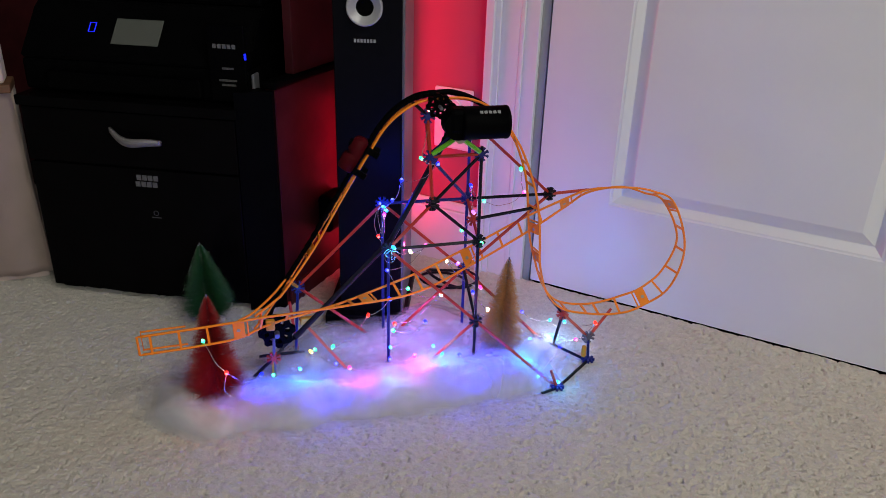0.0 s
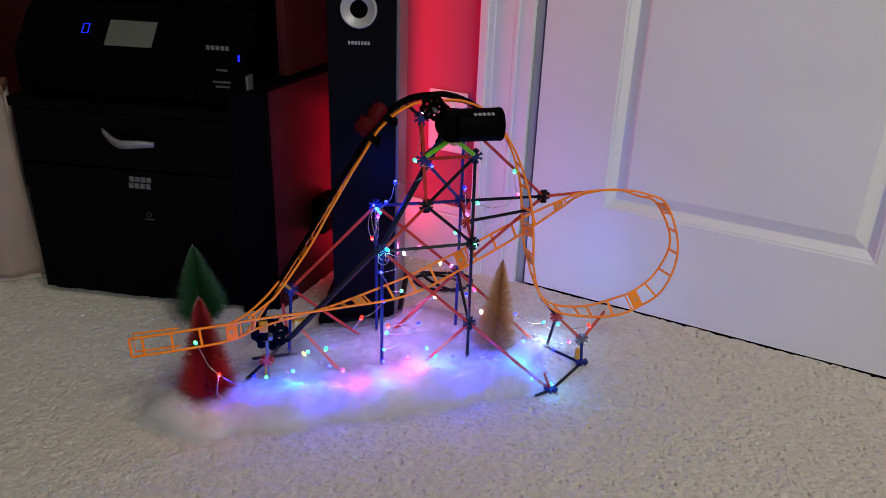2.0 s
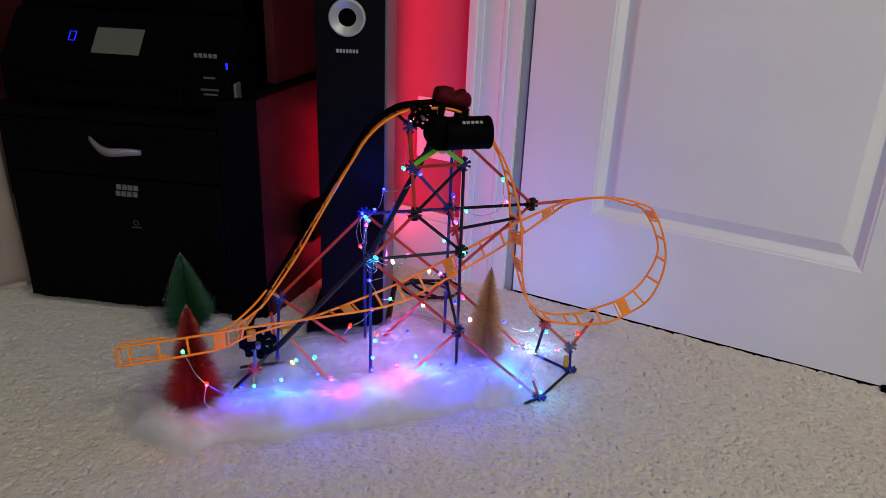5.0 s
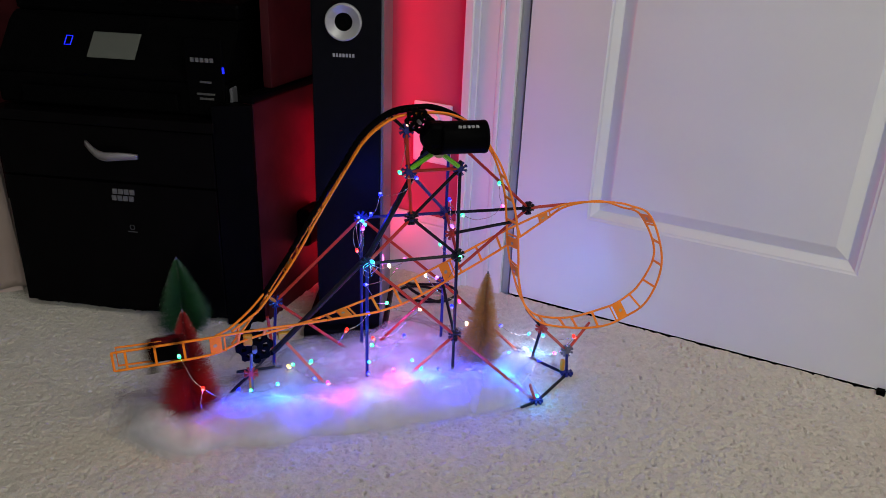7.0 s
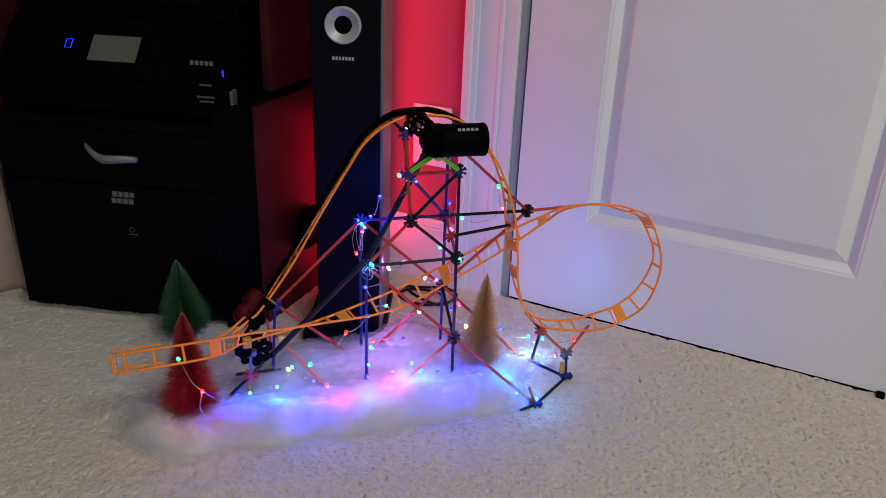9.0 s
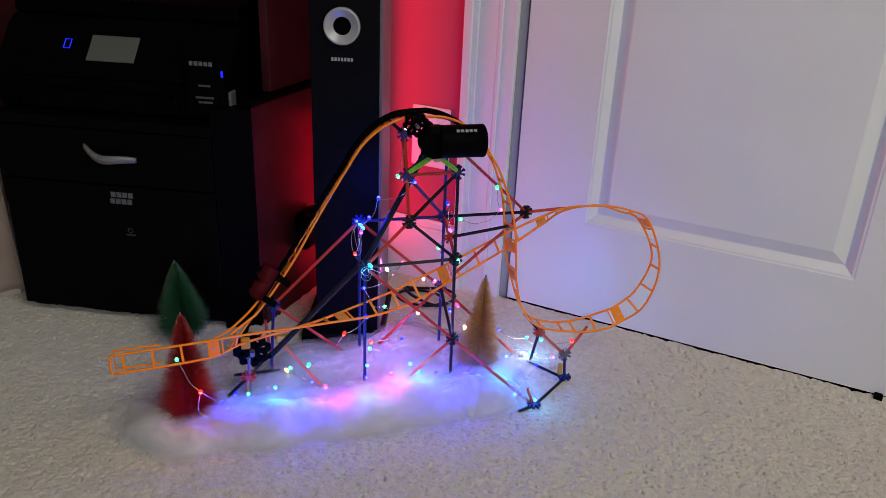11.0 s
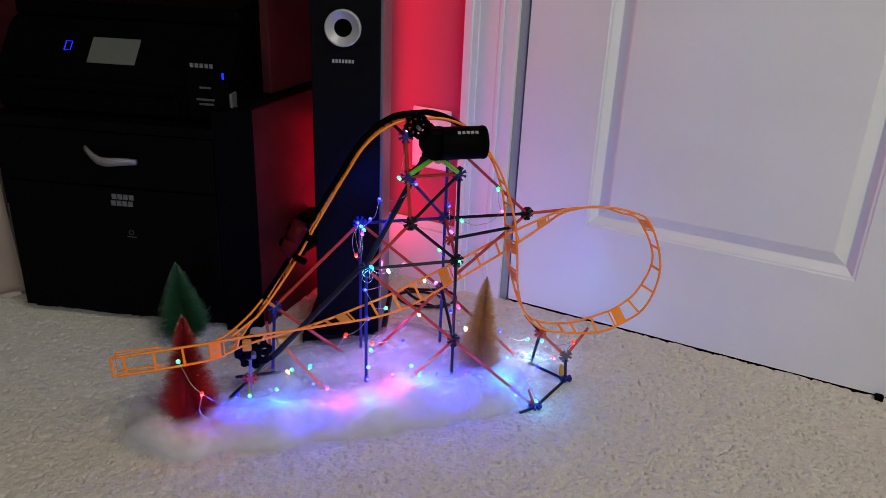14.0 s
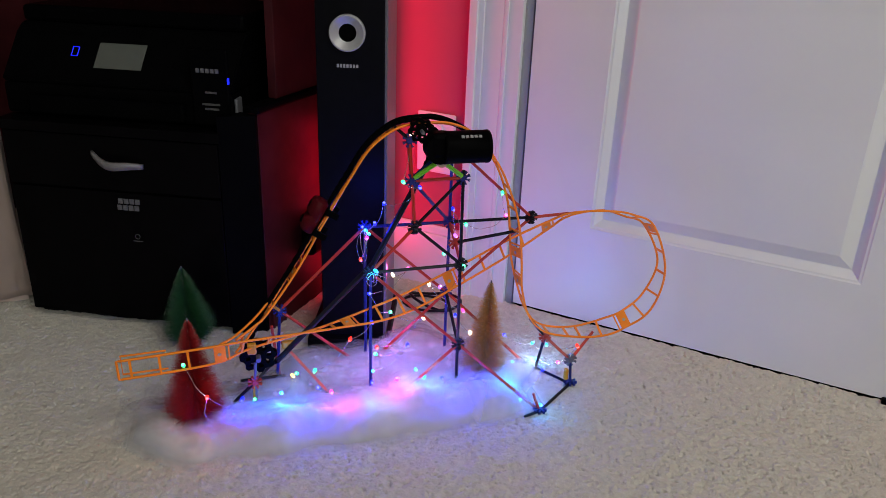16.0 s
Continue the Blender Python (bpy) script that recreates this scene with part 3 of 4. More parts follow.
HUB = {
    "a1": (0.0, 0.0, 0.202), "b1": (0.131, 0.0, 0.075), "b2": (0.130, 0.0, 0.205), "b3": (0.127, 0.0, 0.334), "c1": (0.133, 0.087, 0.119), "c2": (0.134, 0.087, 0.236),
    "d2": (0.005, 0.087, 0.236), "m": (0.061, 0.0, 0.266), "tl": (0.056, 0.0, 0.333), "tb": (0.052, 0.0, 0.389), "r": (0.246, 0.040, 0.255), "v": (0.131, 0.040, 0.222),
    "l": (-0.124, 0.057, 0.125), "g": (-0.165, 0.0, 0.044), "e": (0.2326, -0.0906, 0.004), "f": (0.305, -0.030, 0.004), "h": (0.2534, 0.043, 0.005), "s": (0.269, 0.0, 0.074), "q": (0.303, -0.026, 0.044),
}
HUBLOOK = {"a1": M_DARK, "b1": M_DARK, "b2": M_DARK, "b3": M_BLUE, "c1": M_BLUE, "c2": M_BLUE, "d2": M_BLUE, "m": M_DARK, "tl": M_BLUE, "tb": M_BLUE, "r": M_DARK, "v": M_RED,
           "l": M_BLUE, "g": M_RED, "e": M_BLUE, "f": M_BLUE, "h": M_DARK, "s": M_RED, "q": M_GREY}
hub_mesh = {}


def hub_bmesh(k=1.0):
    """A snap connector: a core ring and eight forked jaws."""
    bm = cyl(0.0036 * k, 0.0036 * k, 0.0056, Matrix.Translation((0, 0, -0.0028)), 12)
    for i in range(8):
        r = pose(0, 0, 0, 0, 0, 45 * i)
        for sgn in (-1, 1):
            b2 = bmesh.new()
            box(0.0030 * k, 0.0098 * k, -0.0007, 0.0007, -0.0024, 0.0024, 0.0003, bm=b2, seg=1)
            bmesh.ops.transform(b2, matrix=r @ pose(0, sgn * 0.0019 * k, 0, 0, 0, sgn * 5), verts=b2.verts)
            me = bpy.data.meshes.new("jaw")
            b2.to_mesh(me)
            b2.free()
            bm.from_mesh(me)
            bpy.data.meshes.remove(me)
    return bm


for key, (s, w, z) in HUB.items():
    mat = HUBLOOK[key]
    flat = key in ("e", "f", "h")
    if mat.name not in hub_mesh:
        ob = part("connector", hub_bmesh(), mat, coaster)
        hub_mesh[mat.name] = ob.data
    else:
        ob = new("connector", hub_mesh[mat.name])
        ob.parent = coaster
    ob.matrix_local = pose(s, w, z + (0.003 if flat else 0), 0 if flat else 90, 0, 12 if key in ("r", "b2") else 0)
    if key in ("m", "b2", "r", "b1"):
        ob2 = new("connector", hub_mesh[mat.name])
        ob2.parent = coaster
        ob2.matrix_local = pose(s, w, z, 90, 22, 90)


COLOUR = {M_RED.name: "red", M_BLUE.name: "dark blue", M_DARK.name: "black", M_GREY.name: "grey", M_GREEN.name: "lime green", M_YELLOW.name: "yellow"}


def rod(a, b, mat, r=0.0021, name="rod"):
    a, b = (HUB[x] if isinstance(x, str) else x for x in (a, b))
    m, h = between(a, b)
    bm = bmesh.new()
    # four-ribbed rod with round ends
    for k in (0, 1):
        b2 = box(-r, r, -r * 0.42, r * 0.42, 0.003, h - 0.003)
        bmesh.ops.transform(b2, matrix=m @ pose(0, 0, 0, 0, 0, 90 * k + 45), verts=b2.verts)
        me = bpy.data.meshes.new("x")
        b2.to_mesh(me)
        b2.free()
        bm.from_mesh(me)
        bpy.data.meshes.remove(me)
    cyl(r * 0.72, r * 0.72, h, m, 8, bm)
    for z in (0.0, h - 0.004):
        cyl(r, r, 0.004, m @ Matrix.Translation((0, 0, z)), 8, bm)
    return part(name, bm, mat, coaster, COLOUR.get(mat.name, "") + " ribbed plastic rod")


TOWER_RODS = (
        ((0, 0, 0), "a1", M_BLUE), ((0.131, 0, 0), (0.127, 0, 0.345), M_DARK), ((0.134, 0.087, 0), (0.134, 0.087, 0.345), M_BLUE), ((0.006, 0.087, 0), "d2", M_BLUE),
        ("tl", "b3", M_RED), ("tl", "m", M_RED), ("m", "b3", M_DARK), ("m", "b2", M_DARK), ("m", "a1", M_RED), ("a1", "b2", M_DARK), ("d2", "c2", M_BLUE), ("c2", "r", M_DARK),
        ("d2", "l", M_RED), ("d2", "c1", M_RED), ("c1", "h", M_RED), ("a1", "b1", M_RED), ("b1", "e", M_RED), ("b1", (0.049, 0.0, 0.0), M_RED), ("c1", (0.02, 0.087, 0.01), M_RED),
        ("c1", "b1", M_DARK), ("c2", "v", M_RED), ("v", "b2", M_RED), ("tl", "c2", M_BLUE), ("l", (-0.004, 0.087, 0.004), M_RED), ("tl", "tb", M_RED), ("tb", (0.036, 0.020, 0.402), M_DARK),
        ("tl", (0.050, 0.004, 0.389), M_RED), ("r", (0.309, 0.045, 0.256), M_RED), ("r", (0.136, 0.028, 0.3565), M_RED), ("r", (0.136, 0.030, 0.166), M_RED), ("v", (0.217, 0.020, 0.243), M_DARK))
BASE_RODS = (
        ("e", "f", M_DARK), ("f", "h", M_DARK), ("e", (0.2216, -0.088, 0.034), M_RED), ("f", "q", M_BLUE), ("q", "s", M_RED), ("s", (0.244, 0.006, 0.104), M_DARK), ("s", (0.271, 0.030, 0.002), M_DARK),
        ("q", (0.348, 0.0, 0.074), M_RED), ((-0.133, 0.057, 0), "l", M_BLUE), ((-0.128, 0.062, 0.0), (-0.137, 0.050, 0.105), M_RED), ("l", (-0.137, 0.030, 0.150), M_YELLOW),
        ("g", (-0.198, 0.0, 0.012), M_DARK), ("g", (-0.132, 0.030, 0.062), M_DARK), ((-0.165, 0, 0.0), (-0.163, 0, 0.076), M_GREY), ((-0.185, 0.030, 0.030), (-0.120, 0.050, 0.019), M_DARK),
        ((-0.125, 0.040, 0.083), (-0.059, 0.0, 0.010), M_RED), ((-0.168, 0.0, 0.0), (-0.166, 0.0, 0.040), M_YELLOW), ("e", (0.206, -0.101, 0.006), M_DARK))
for a, b, mat in TOWER_RODS + BASE_RODS:
    rod(a, b, mat)
rod((0.093, -0.006, 0.362), (0.058, -0.004, 0.338), M_GREEN, 0.0030, "green_strut")
rod((0.093, -0.006, 0.362), (0.124, -0.004, 0.338), M_GREEN, 0.0030, "green_strut")
rod((0.088, 0.004, 0.362), (0.054, 0.004, 0.332), M_BLUE, 0.0026, "blue_strut")
part("tan_cap", cyl(0.0085, 0.0075, 0.012, pose(0.093, -0.004, 0.362, 90), 14), M_TAN, coaster)
part("yellow_bracket", box(-0.124, -0.106, 0.026, 0.034, 0.077, 0.089, 0.002), M_YELLOW, coaster)
part("yellow_bracket", box(-0.172, -0.160, -0.034, -0.026, 0.108, 0.124, 0.002), M_YELLOW, coaster)
part("orange_bracket", box(0.293, 0.300, -0.034, -0.026, 0.012, 0.032, 0.003), M_YELLOW, coaster)


def gear(cx, cy, cz, r, teeth, holes, name):
    """A toothed gear facing along w, with a ring of open holes."""
    bm = bmesh.new()
    n = teeth * 4
    ring_r = (r * 0.12, r * 0.44, r * 0.70, r)
    grid = []
    for y in (0.004, -0.004):
        layer = []
        for k, q in enumerate(ring_r):
            row = []
            for i in range(n):
                a = 2 * math.pi * i / n
                rad = q * (1.0 if k < 3 or i % 4 in (0, 1) else 0.84)
                row.append(bm.verts.new((rad * math.cos(a), y, rad * math.sin(a))))
            layer.append(row)
        grid.append(layer)
    per = n / holes

    def solid(k, i):
        return k != 1 or (i % n) % per >= per * 0.45

    for k in range(3):
        for i in range(n):
            u = (i + 1) % n
            if not solid(k, i):
                continue
            for layer in grid:
                bm.faces.new((layer[k][i], layer[k][u], layer[k + 1][u], layer[k + 1][i]))
            if k == 1:
                for e, near in ((i, i - 1), (u, i + 1)):
                    if not solid(1, near):
                        bm.faces.new((grid[0][1][e], grid[0][2][e], grid[1][2][e], grid[1][1][e]))
    for i in range(n):
        u = (i + 1) % n
        bm.faces.new((grid[0][3][i], grid[0][3][u], grid[1][3][u], grid[1][3][i]))
        if not solid(1, i):
            for k in (1, 2):
                bm.faces.new((grid[0][k][i], grid[0][k][u], grid[1][k][u], grid[1][k][i]))
    bmesh.ops.recalc_face_normals(bm, faces=bm.faces[:])
    g = part(name, bm, M_BLACK, coaster, "black toothed drive gear with open holes")
    g.matrix_local = Matrix.Translation((cx, cy, cz))
    part("axle", cyl(r * 0.14, r * 0.14, 0.03, pose(0, 0.015, 0, 90), 10), M_GREY, g)
    return g


gear(-0.158, 0.006, 0.084, 0.026, 8, 8, "lower_gear")
gear(0.0665, 0.000, 0.402, 0.0170, 8, 8, "upper_gear")

# lift chain: up along the lift, over the crest, round the gears and back below
top_run = []
for i in range(2 * PER, int(8.0 * PER), 3):
    nrm = tang[i].cross(across[i])
    nrm = nrm if nrm.z > 0 else -nrm
    top_run.append(centre[i] + nrm * 0.0060 + Vector((0, 0.001, 0)))
chain_pts = [(-0.165, 0.012, 0.112)] + top_run + [(0.092, 0.024, 0.396), (0.092, 0.026, 0.374), (0.076, 0.028, 0.334), (0.008, 0.028, 0.203), (-0.132, 0.024, 0.061), (-0.150, 0.018, 0.058), (-0.178, 0.012, 0.080)]
chain_pts = [Vector(p) for p in chain_pts]
chain = part("chain", tube(chain_pts, 0.0030, 6, closed=True), M_BLACK, coaster, "black lift chain")
bm = bmesh.new()
for a, b in zip(chain_pts, chain_pts[1:]):
    k = max(1, int((b - a).length / 0.008))
    for j in range(k):
        m, h = between(a.lerp(b, j / k), a.lerp(b, (j + 0.55) / k))
        cyl(0.0041, 0.0036, h, m, 6, bm)
part("chain_return", tube([(0.096, 0.026, 0.372), (0.076, 0.028, 0.334), (0.008, 0.028, 0.203), (-0.132, 0.024, 0.061)], 0.0043, 8), M_DARK, coaster, "straight black chain return")
crest_band = [centre[i] + Vector((0, 0.006, 0.0072 * min(1, (9.3 * PER - i) / PER))) for i in range(int(5.6 * PER), int(9.9 * PER), 2)]
part("chain_guide", tube(crest_band, 0.0040, 8), M_BLACK, coaster, "black curved chain guide", True)
part("chain_link", bm, M_BLACK, chain)["kind"] = "stuff"

# motor
motor = part("motor_housing", lathe([(0.0005, 0), (0.0205, 0), (0.0220, 0.0015), (0.0220, 0.004), (0.0215, 0.006), (0.0215, 0.057), (0.0219, 0.0575), (0.0219, 0.0605), (0.0212, 0.062), (0.0005, 0.062)], 32, pose(0.0910, -0.022, 0.384, 0, 90, 0)), M_BLACK, coaster, "black round motor housing", True)
part("gearbox", cyl(0.0190, 0.0190, 0.024, pose(0.0865, -0.008, 0.383, 90), 28), M_BLACK, motor)
part("gearbox_neck", box(0.074, 0.100, -0.034, -0.008, 0.372, 0.405, 0.006), M_BLACK, motor)
for i in range(5):
    mk = part("name_bar", box(-0.0020, 0.0020, -0.0010, 0.0005, -0.0019, 0.0019), M_GREYINK, motor)
    mk.matrix_local = pose(0.114 + 0.0058 * i, -0.0352, 0.4010, -50, 12 * (-1) ** i, 0)

# ---- coaster car ----
car = thing("coaster_car", Matrix(), "small dark red coaster car with black track clips", "toy car")
bm = bmesh.new()
# body cross sections along its length: half width, height
sect = ((-0.0245, 0.012, 0.007, 0.024), (-0.0215, 0.0155, 0.006, 0.0275), (-0.004, 0.0165, 0.006, 0.0285), (-0.0015, 0.0160, 0.006, 0.0225), (0.0015, 0.0160, 0.006, 0.0225), (0.004, 0.0165, 0.006, 0.0270), (0.0195, 0.0155, 0.006, 0.0255), (0.0245, 0.011, 0.008, 0.020))
rings = []
for x, hw, z0, z1 in sect:
    rings.append([bm.verts.new((x, y, z)) for y, z in ((-hw * 0.8, z0), (hw * 0.8, z0), (hw, (z0 + z1) / 2), (hw * 0.75, z1), (-hw * 0.75, z1), (-hw, (z0 + z1) / 2))])
for a, b in zip(rings, rings[1:]):
    for k in range(6):
        bm.faces.new((a[k], a[(k + 1) % 6], b[(k + 1) % 6], b[k]))
bm.faces.new(rings[0][::-1])
bm.faces.new(rings[-1])
bmesh.ops.recalc_face_normals(bm, faces=bm.faces[:])
bmesh.ops.bevel(bm, geom=bm.edges[:], offset=0.0012, segments=2, affect="EDGES")
part("shell", bm, M_CARRED, car, "dark red body shell", True)
part("underside", box(-0.021, 0.021, -0.012, 0.012, 0.0035, 0.0065, 0.001), M_BLACK, car, "black underside plate")
for x in (-0.0165, 0.0165):
    clip = part("track_clip", box(x - 0.0045, x + 0.0045, -0.0175, 0.0175, 0.002, 0.0055, 0.001), M_BLACK, car, "black track clip")
    for y in (-1, 1):
        part("jaw", box(x - 0.0045, x + 0.0045, y * 0.0165 - 0.0018, y * 0.0165 + 0.0018, -0.013, 0.0055, 0.0008), M_BLACK, clip)
for x in (-0.0125, 0.0115):
    part("seat", box(x - 0.004, x + 0.004, -0.008, 0.008, 0.020, 0.0290, 0.0015), M_BLACK, car, "black seat back")

# ---- string lights ----
TOWER = (("w", 0.054, 0.0, 0.397), ("g", 0.044, 0.0, 0.332), ("b", 0.066, -0.005, 0.325), ("b", 0.026, 0.045, 0.286), ("b", 0.019, 0.080, 0.243), ("c", 0.006, 0.080, 0.233), ("b", 0.000, 0.079, 0.240), ("c", 0.010, 0.078, 0.228), ("m", 0.007, 0.078, 0.222), ("r", -0.005, 0.060, 0.196),
         ("c", 0.006, -0.008, 0.208), ("w", 0.035, 0.020, 0.187), ("p", 0.062, 0.040, 0.186), ("b", -0.003, -0.006, 0.173), ("g", 0.034, 0.030, 0.122), ("w", 0.077, 0.0, 0.124), ("r", 0.008, -0.006, 0.086),
         ("g", 0.006, -0.008, 0.076), ("b", 0.061, 0.030, 0.064), ("c", 0.002, -0.006, 0.047), ("b", 0.001, -0.006, 0.028))
UPPER = (("g", 0.195, 0.030, 0.299), ("p", 0.206, 0.040, 0.260), ("g", 0.134, 0.0, 0.266), ("b", 0.131, 0.060, 0.267), ("v", 0.131, 0.040, 0.233), ("g", 0.117, 0.050, 0.201), ("g", 0.132, -0.006, 0.205),
         ("v", 0.116, 0.060, 0.142), ("w", 0.101, 0.070, 0.143), ("p", 0.154, 0.060, 0.098), ("b", 0.142, 0.060, 0.091), ("w", 0.158, 0.030, 0.076))
RIGHT = (("w", 0.160, 0.034, 0.072), ("b", 0.221, 0.050, 0.054), ("c", 0.270, 0.050, 0.034), ("c", 0.272, -0.002, 0.060), ("r", 0.315, -0.020, 0.064), ("p", 0.295, 0.0, 0.025), ("c", 0.273, 0.040, 0.010), ("c", 0.233, 0.035, 0.012),
         ("b", 0.275, 0.010, 0.008), ("c", 0.210, -0.070, 0.013), ("c", 0.2345, -0.0866, 0.012))
LOW = (("g", -0.252, -0.060, 0.118), ("r", -0.226, -0.072, 0.074), ("b", -0.184, -0.002, 0.020), ("g", -0.167, -0.008, 0.021), ("c", -0.130, -0.022, 0.036), ("y", -0.111, 0.030, 0.030), ("g", -0.105, 0.030, 0.033), ("b", -0.078, -0.012, 0.032), ("p", -0.061, -0.032, 0.036),
       ("p", 0.039, -0.002, 0.026), ("c", 0.072, 0.020, 0.026), ("c", 0.081, 0.0, 0.024), ("b", 0.107, -0.006, 0.022))
string = thing("string_light", COASTER, "fine silver wire string of coloured fairy bulbs wound round the coaster", "string lights")
bulb_mesh = {}


def bulb_bmesh():
    bm = bmesh.new()
    bmesh.ops.create_uvsphere(bm, u_segments=10, v_segments=7, radius=0.0026)
    for v in bm.verts:
        v.co.z *= 1.5
    return bm


rng = random.Random(7)
CROSS = (("b", 0.001, -0.007, 0.128), ("r", -0.030, -0.005, 0.103), ("g", -0.080, 0.012, 0.046))
for strand in (TOWER, UPPER, RIGHT, LOW, CROSS):
    pts = []
    for (h, *a), (h2, *b) in zip(strand, strand[1:]):
        a, b = Vector(a), Vector(b)
        d = (b - a).length
        for j in range(8):
            f = j / 8
            k = math.sin(math.pi * f)
            p = a.lerp(b, f) + Vector((0, 0, -0.16 * d * k)) + 0.05 * d * k * noise.noise_vector((a + b) * 40 + Vector((f * 3, 0, 0)))
            p.z = max(p.z, 0.012)
            pts.append(p)
    pts.append(Vector(strand[-1][1:]))
    part("wire", tube(pts, 0.00044, 4), M_WIRE, string, "thin silver wire", True)
    for h, s, w, z in strand:
        if h in bulb_mesh:
            ob = new("bulb", bulb_mesh[h])
            ob.parent = string
        else:
            ob = part("bulb", bulb_bmesh(), GLOW[h], string, soft=True)
            bulb_mesh[h] = ob.data
            ob.data.materials.append(CORE[h])
            for f in ob.data.polygons:
                f.material_index = int(f.center.z > 0.0018)
        ob["label"] = GLOW[h].name.replace("_", " ").replace("bulb ", "") + " lit fairy bulb"
        ob.matrix_local = pose(s, w, z, rng.uniform(20, 160), rng.uniform(-60, 60), 0)
part("wire", tube(spline([(-0.226, -0.072, 0.074), (-0.230, -0.078, 0.050), (-0.215, -0.080, 0.040), (-0.200, -0.06, 0.045), (-0.184, -0.002, 0.020)], 8), 0.0005, 4), M_WIRE, string, soft=True)
# slack turns of wire hanging from the tower's corners
for (cs, cw, cz), drops in (((0.004, 0.079, 0.234), ((-0.014, 0.052), (0.010, 0.030), (0.016, 0.044))), ((0.004, -0.010, 0.206), ((-0.013, 0.022), (0.016, 0.018), (0.026, 0.012)))):
    for q, (ds, dz) in enumerate(drops):
        loop = [(cs + ds * math.sin(a) * (0.55 + 0.45 * math.cos(a * 0.5 + q)), cw - 0.006 * math.sin(a * 1.3 + q), cz - dz * 0.5 * (1 - math.cos(a))) for a in [2 * math.pi * k / 28 for k in range(29)]]
        part("wire", tube(loop, 0.00040, 4), M_WIRE, string, "slack loop of silver wire", True)

# ---- bottle-brush trees ----
def brush_tree(m, height, radius, mat, label, seed, tip_share=0.06):
    rnd = random.Random(seed)
    tree = thing("bottle_brush_tree", m, label, "toy tree", "bottle-brush trees")
    part("base", cyl(0.016, 0.013, 0.012, None, 16), M_WOOD, tree)
    part("stem", cyl(0.0022, 0.0012, height - 0.006, pose(0, 0, 0.006), 6), M_GREY, tree)
    verts, faces, mats = [], [], []
    total = 7000
    for i in range(total):
        f = rnd.random() ** 1.35
        z = 0.016 + (height - 0.020) * f
        a = rnd.uniform(0, 2 * math.pi)
        lng = radius * (1 - f) ** 0.85 * rnd.uniform(0.84, 1.04) * min(1, 0.75 + 4 * f) + 0.003
        d = Vector((math.cos(a), math.sin(a), rnd.uniform(-0.06, 0.38)))
        side = Vector((-math.sin(a), math.cos(a), 0)) * 0.00042
        up = Vector((0, 0, 0.00042))
        p0, p1 = Vector((0, 0, z)), Vector((0, 0, z)) + d * lng
        k = len(verts)
        verts += [p0 + side, p0 - side, p0 + up, p1]
        faces += [(k, k + 1, k + 3), (k + 1, k + 2, k + 3), (k + 2, k, k + 3)]
        mats += [0, 0, 0]
        if rnd.random() < tip_share:
            q = p1 - d * 0.0012
            k = len(verts)
            verts += [q + side * 1.2, q - side * 1.2, q + up * 1.5, p1]
            faces += [(k, k + 1, k + 3), (k + 1, k + 2, k + 3), (k + 2, k, k + 3)]
            mats += [1, 1, 1]
    me = bpy.data.meshes.new("bristles")
    me.from_pydata([tuple(v) for v in verts], [], faces)
    me.materials.append(mat)
    me.materials.append(M_TIP)
    me.polygons.foreach_set("material_index", mats)
    ob = new("bristles", me)
    ob.parent = tree
    ob["kind"] = "stuff"
    return tree


brush_tree(COASTER @ pose(-0.245, -0.030, 0.002), 0.168, 0.048, M_TREER, "red bottle-brush tree standing in the cotton snow", 1, 0.02)
brush_tree(COASTER @ pose(-0.262, 0.205, 0.0, 2, -2, 0), 0.142, 0.048, M_TREEG, "green bottle-brush tree with frosted tips by the cabinet", 2, 0.025)
brush_tree(COASTER @ pose(0.178, 0.020, 0.0, 0, 2, 0), 0.166, 0.041, M_TREEY, "gold bottle-brush tree standing beside the tower", 3, 0.14)

# ---- cotton snow ----
def edge(s):
    """Front and back limits of the cotton at s."""
    front = -0.112 + 0.020 * min(max((s + 0.05) / 0.25, 0), 1) + 0.085 * max(0, (abs(s + 0.03) - 0.20) / 0.12) ** 2
    front += 0.010 * noise.noise((s * 18, 3.1, 0))
    back = 0.035 + 0.13 * math.exp(-((s - 0.08) / 0.12) ** 2) + 0.075 * math.exp(-((s + 0.08) / 0.07) ** 2) + 0.012 * noise.noise((s * 15, 9.2, 0))
    return front, back


def cotton_height(s, w):
    f, b = edge(s)
    e = min((w - f) / 0.030, (b - w) / 0.05, (s + 0.328) / 0.05, (0.215 + 0.06 * min(max((w + 0.03) / 0.06, 0), 1) - s) / 0.05, 1.0)
    puff = 0.5 + 0.5 * noise.fractal((s * 19, w * 24, 1.7), 1.0, 2.1, 4)
    fine = noise.fractal((s * 120, w * 120, 4.7), 0.8, 2.0, 3)
    if e <= 0:
        return -0.004 if e > -0.35 else -0.01
    h = (0.017 + 0.022 * puff) * math.sqrt(e) * (1 - 0.45 * math.exp(-((w - 0.03) / 0.05) ** 2))
    return h - 0.001 + 0.0005 * fine * e


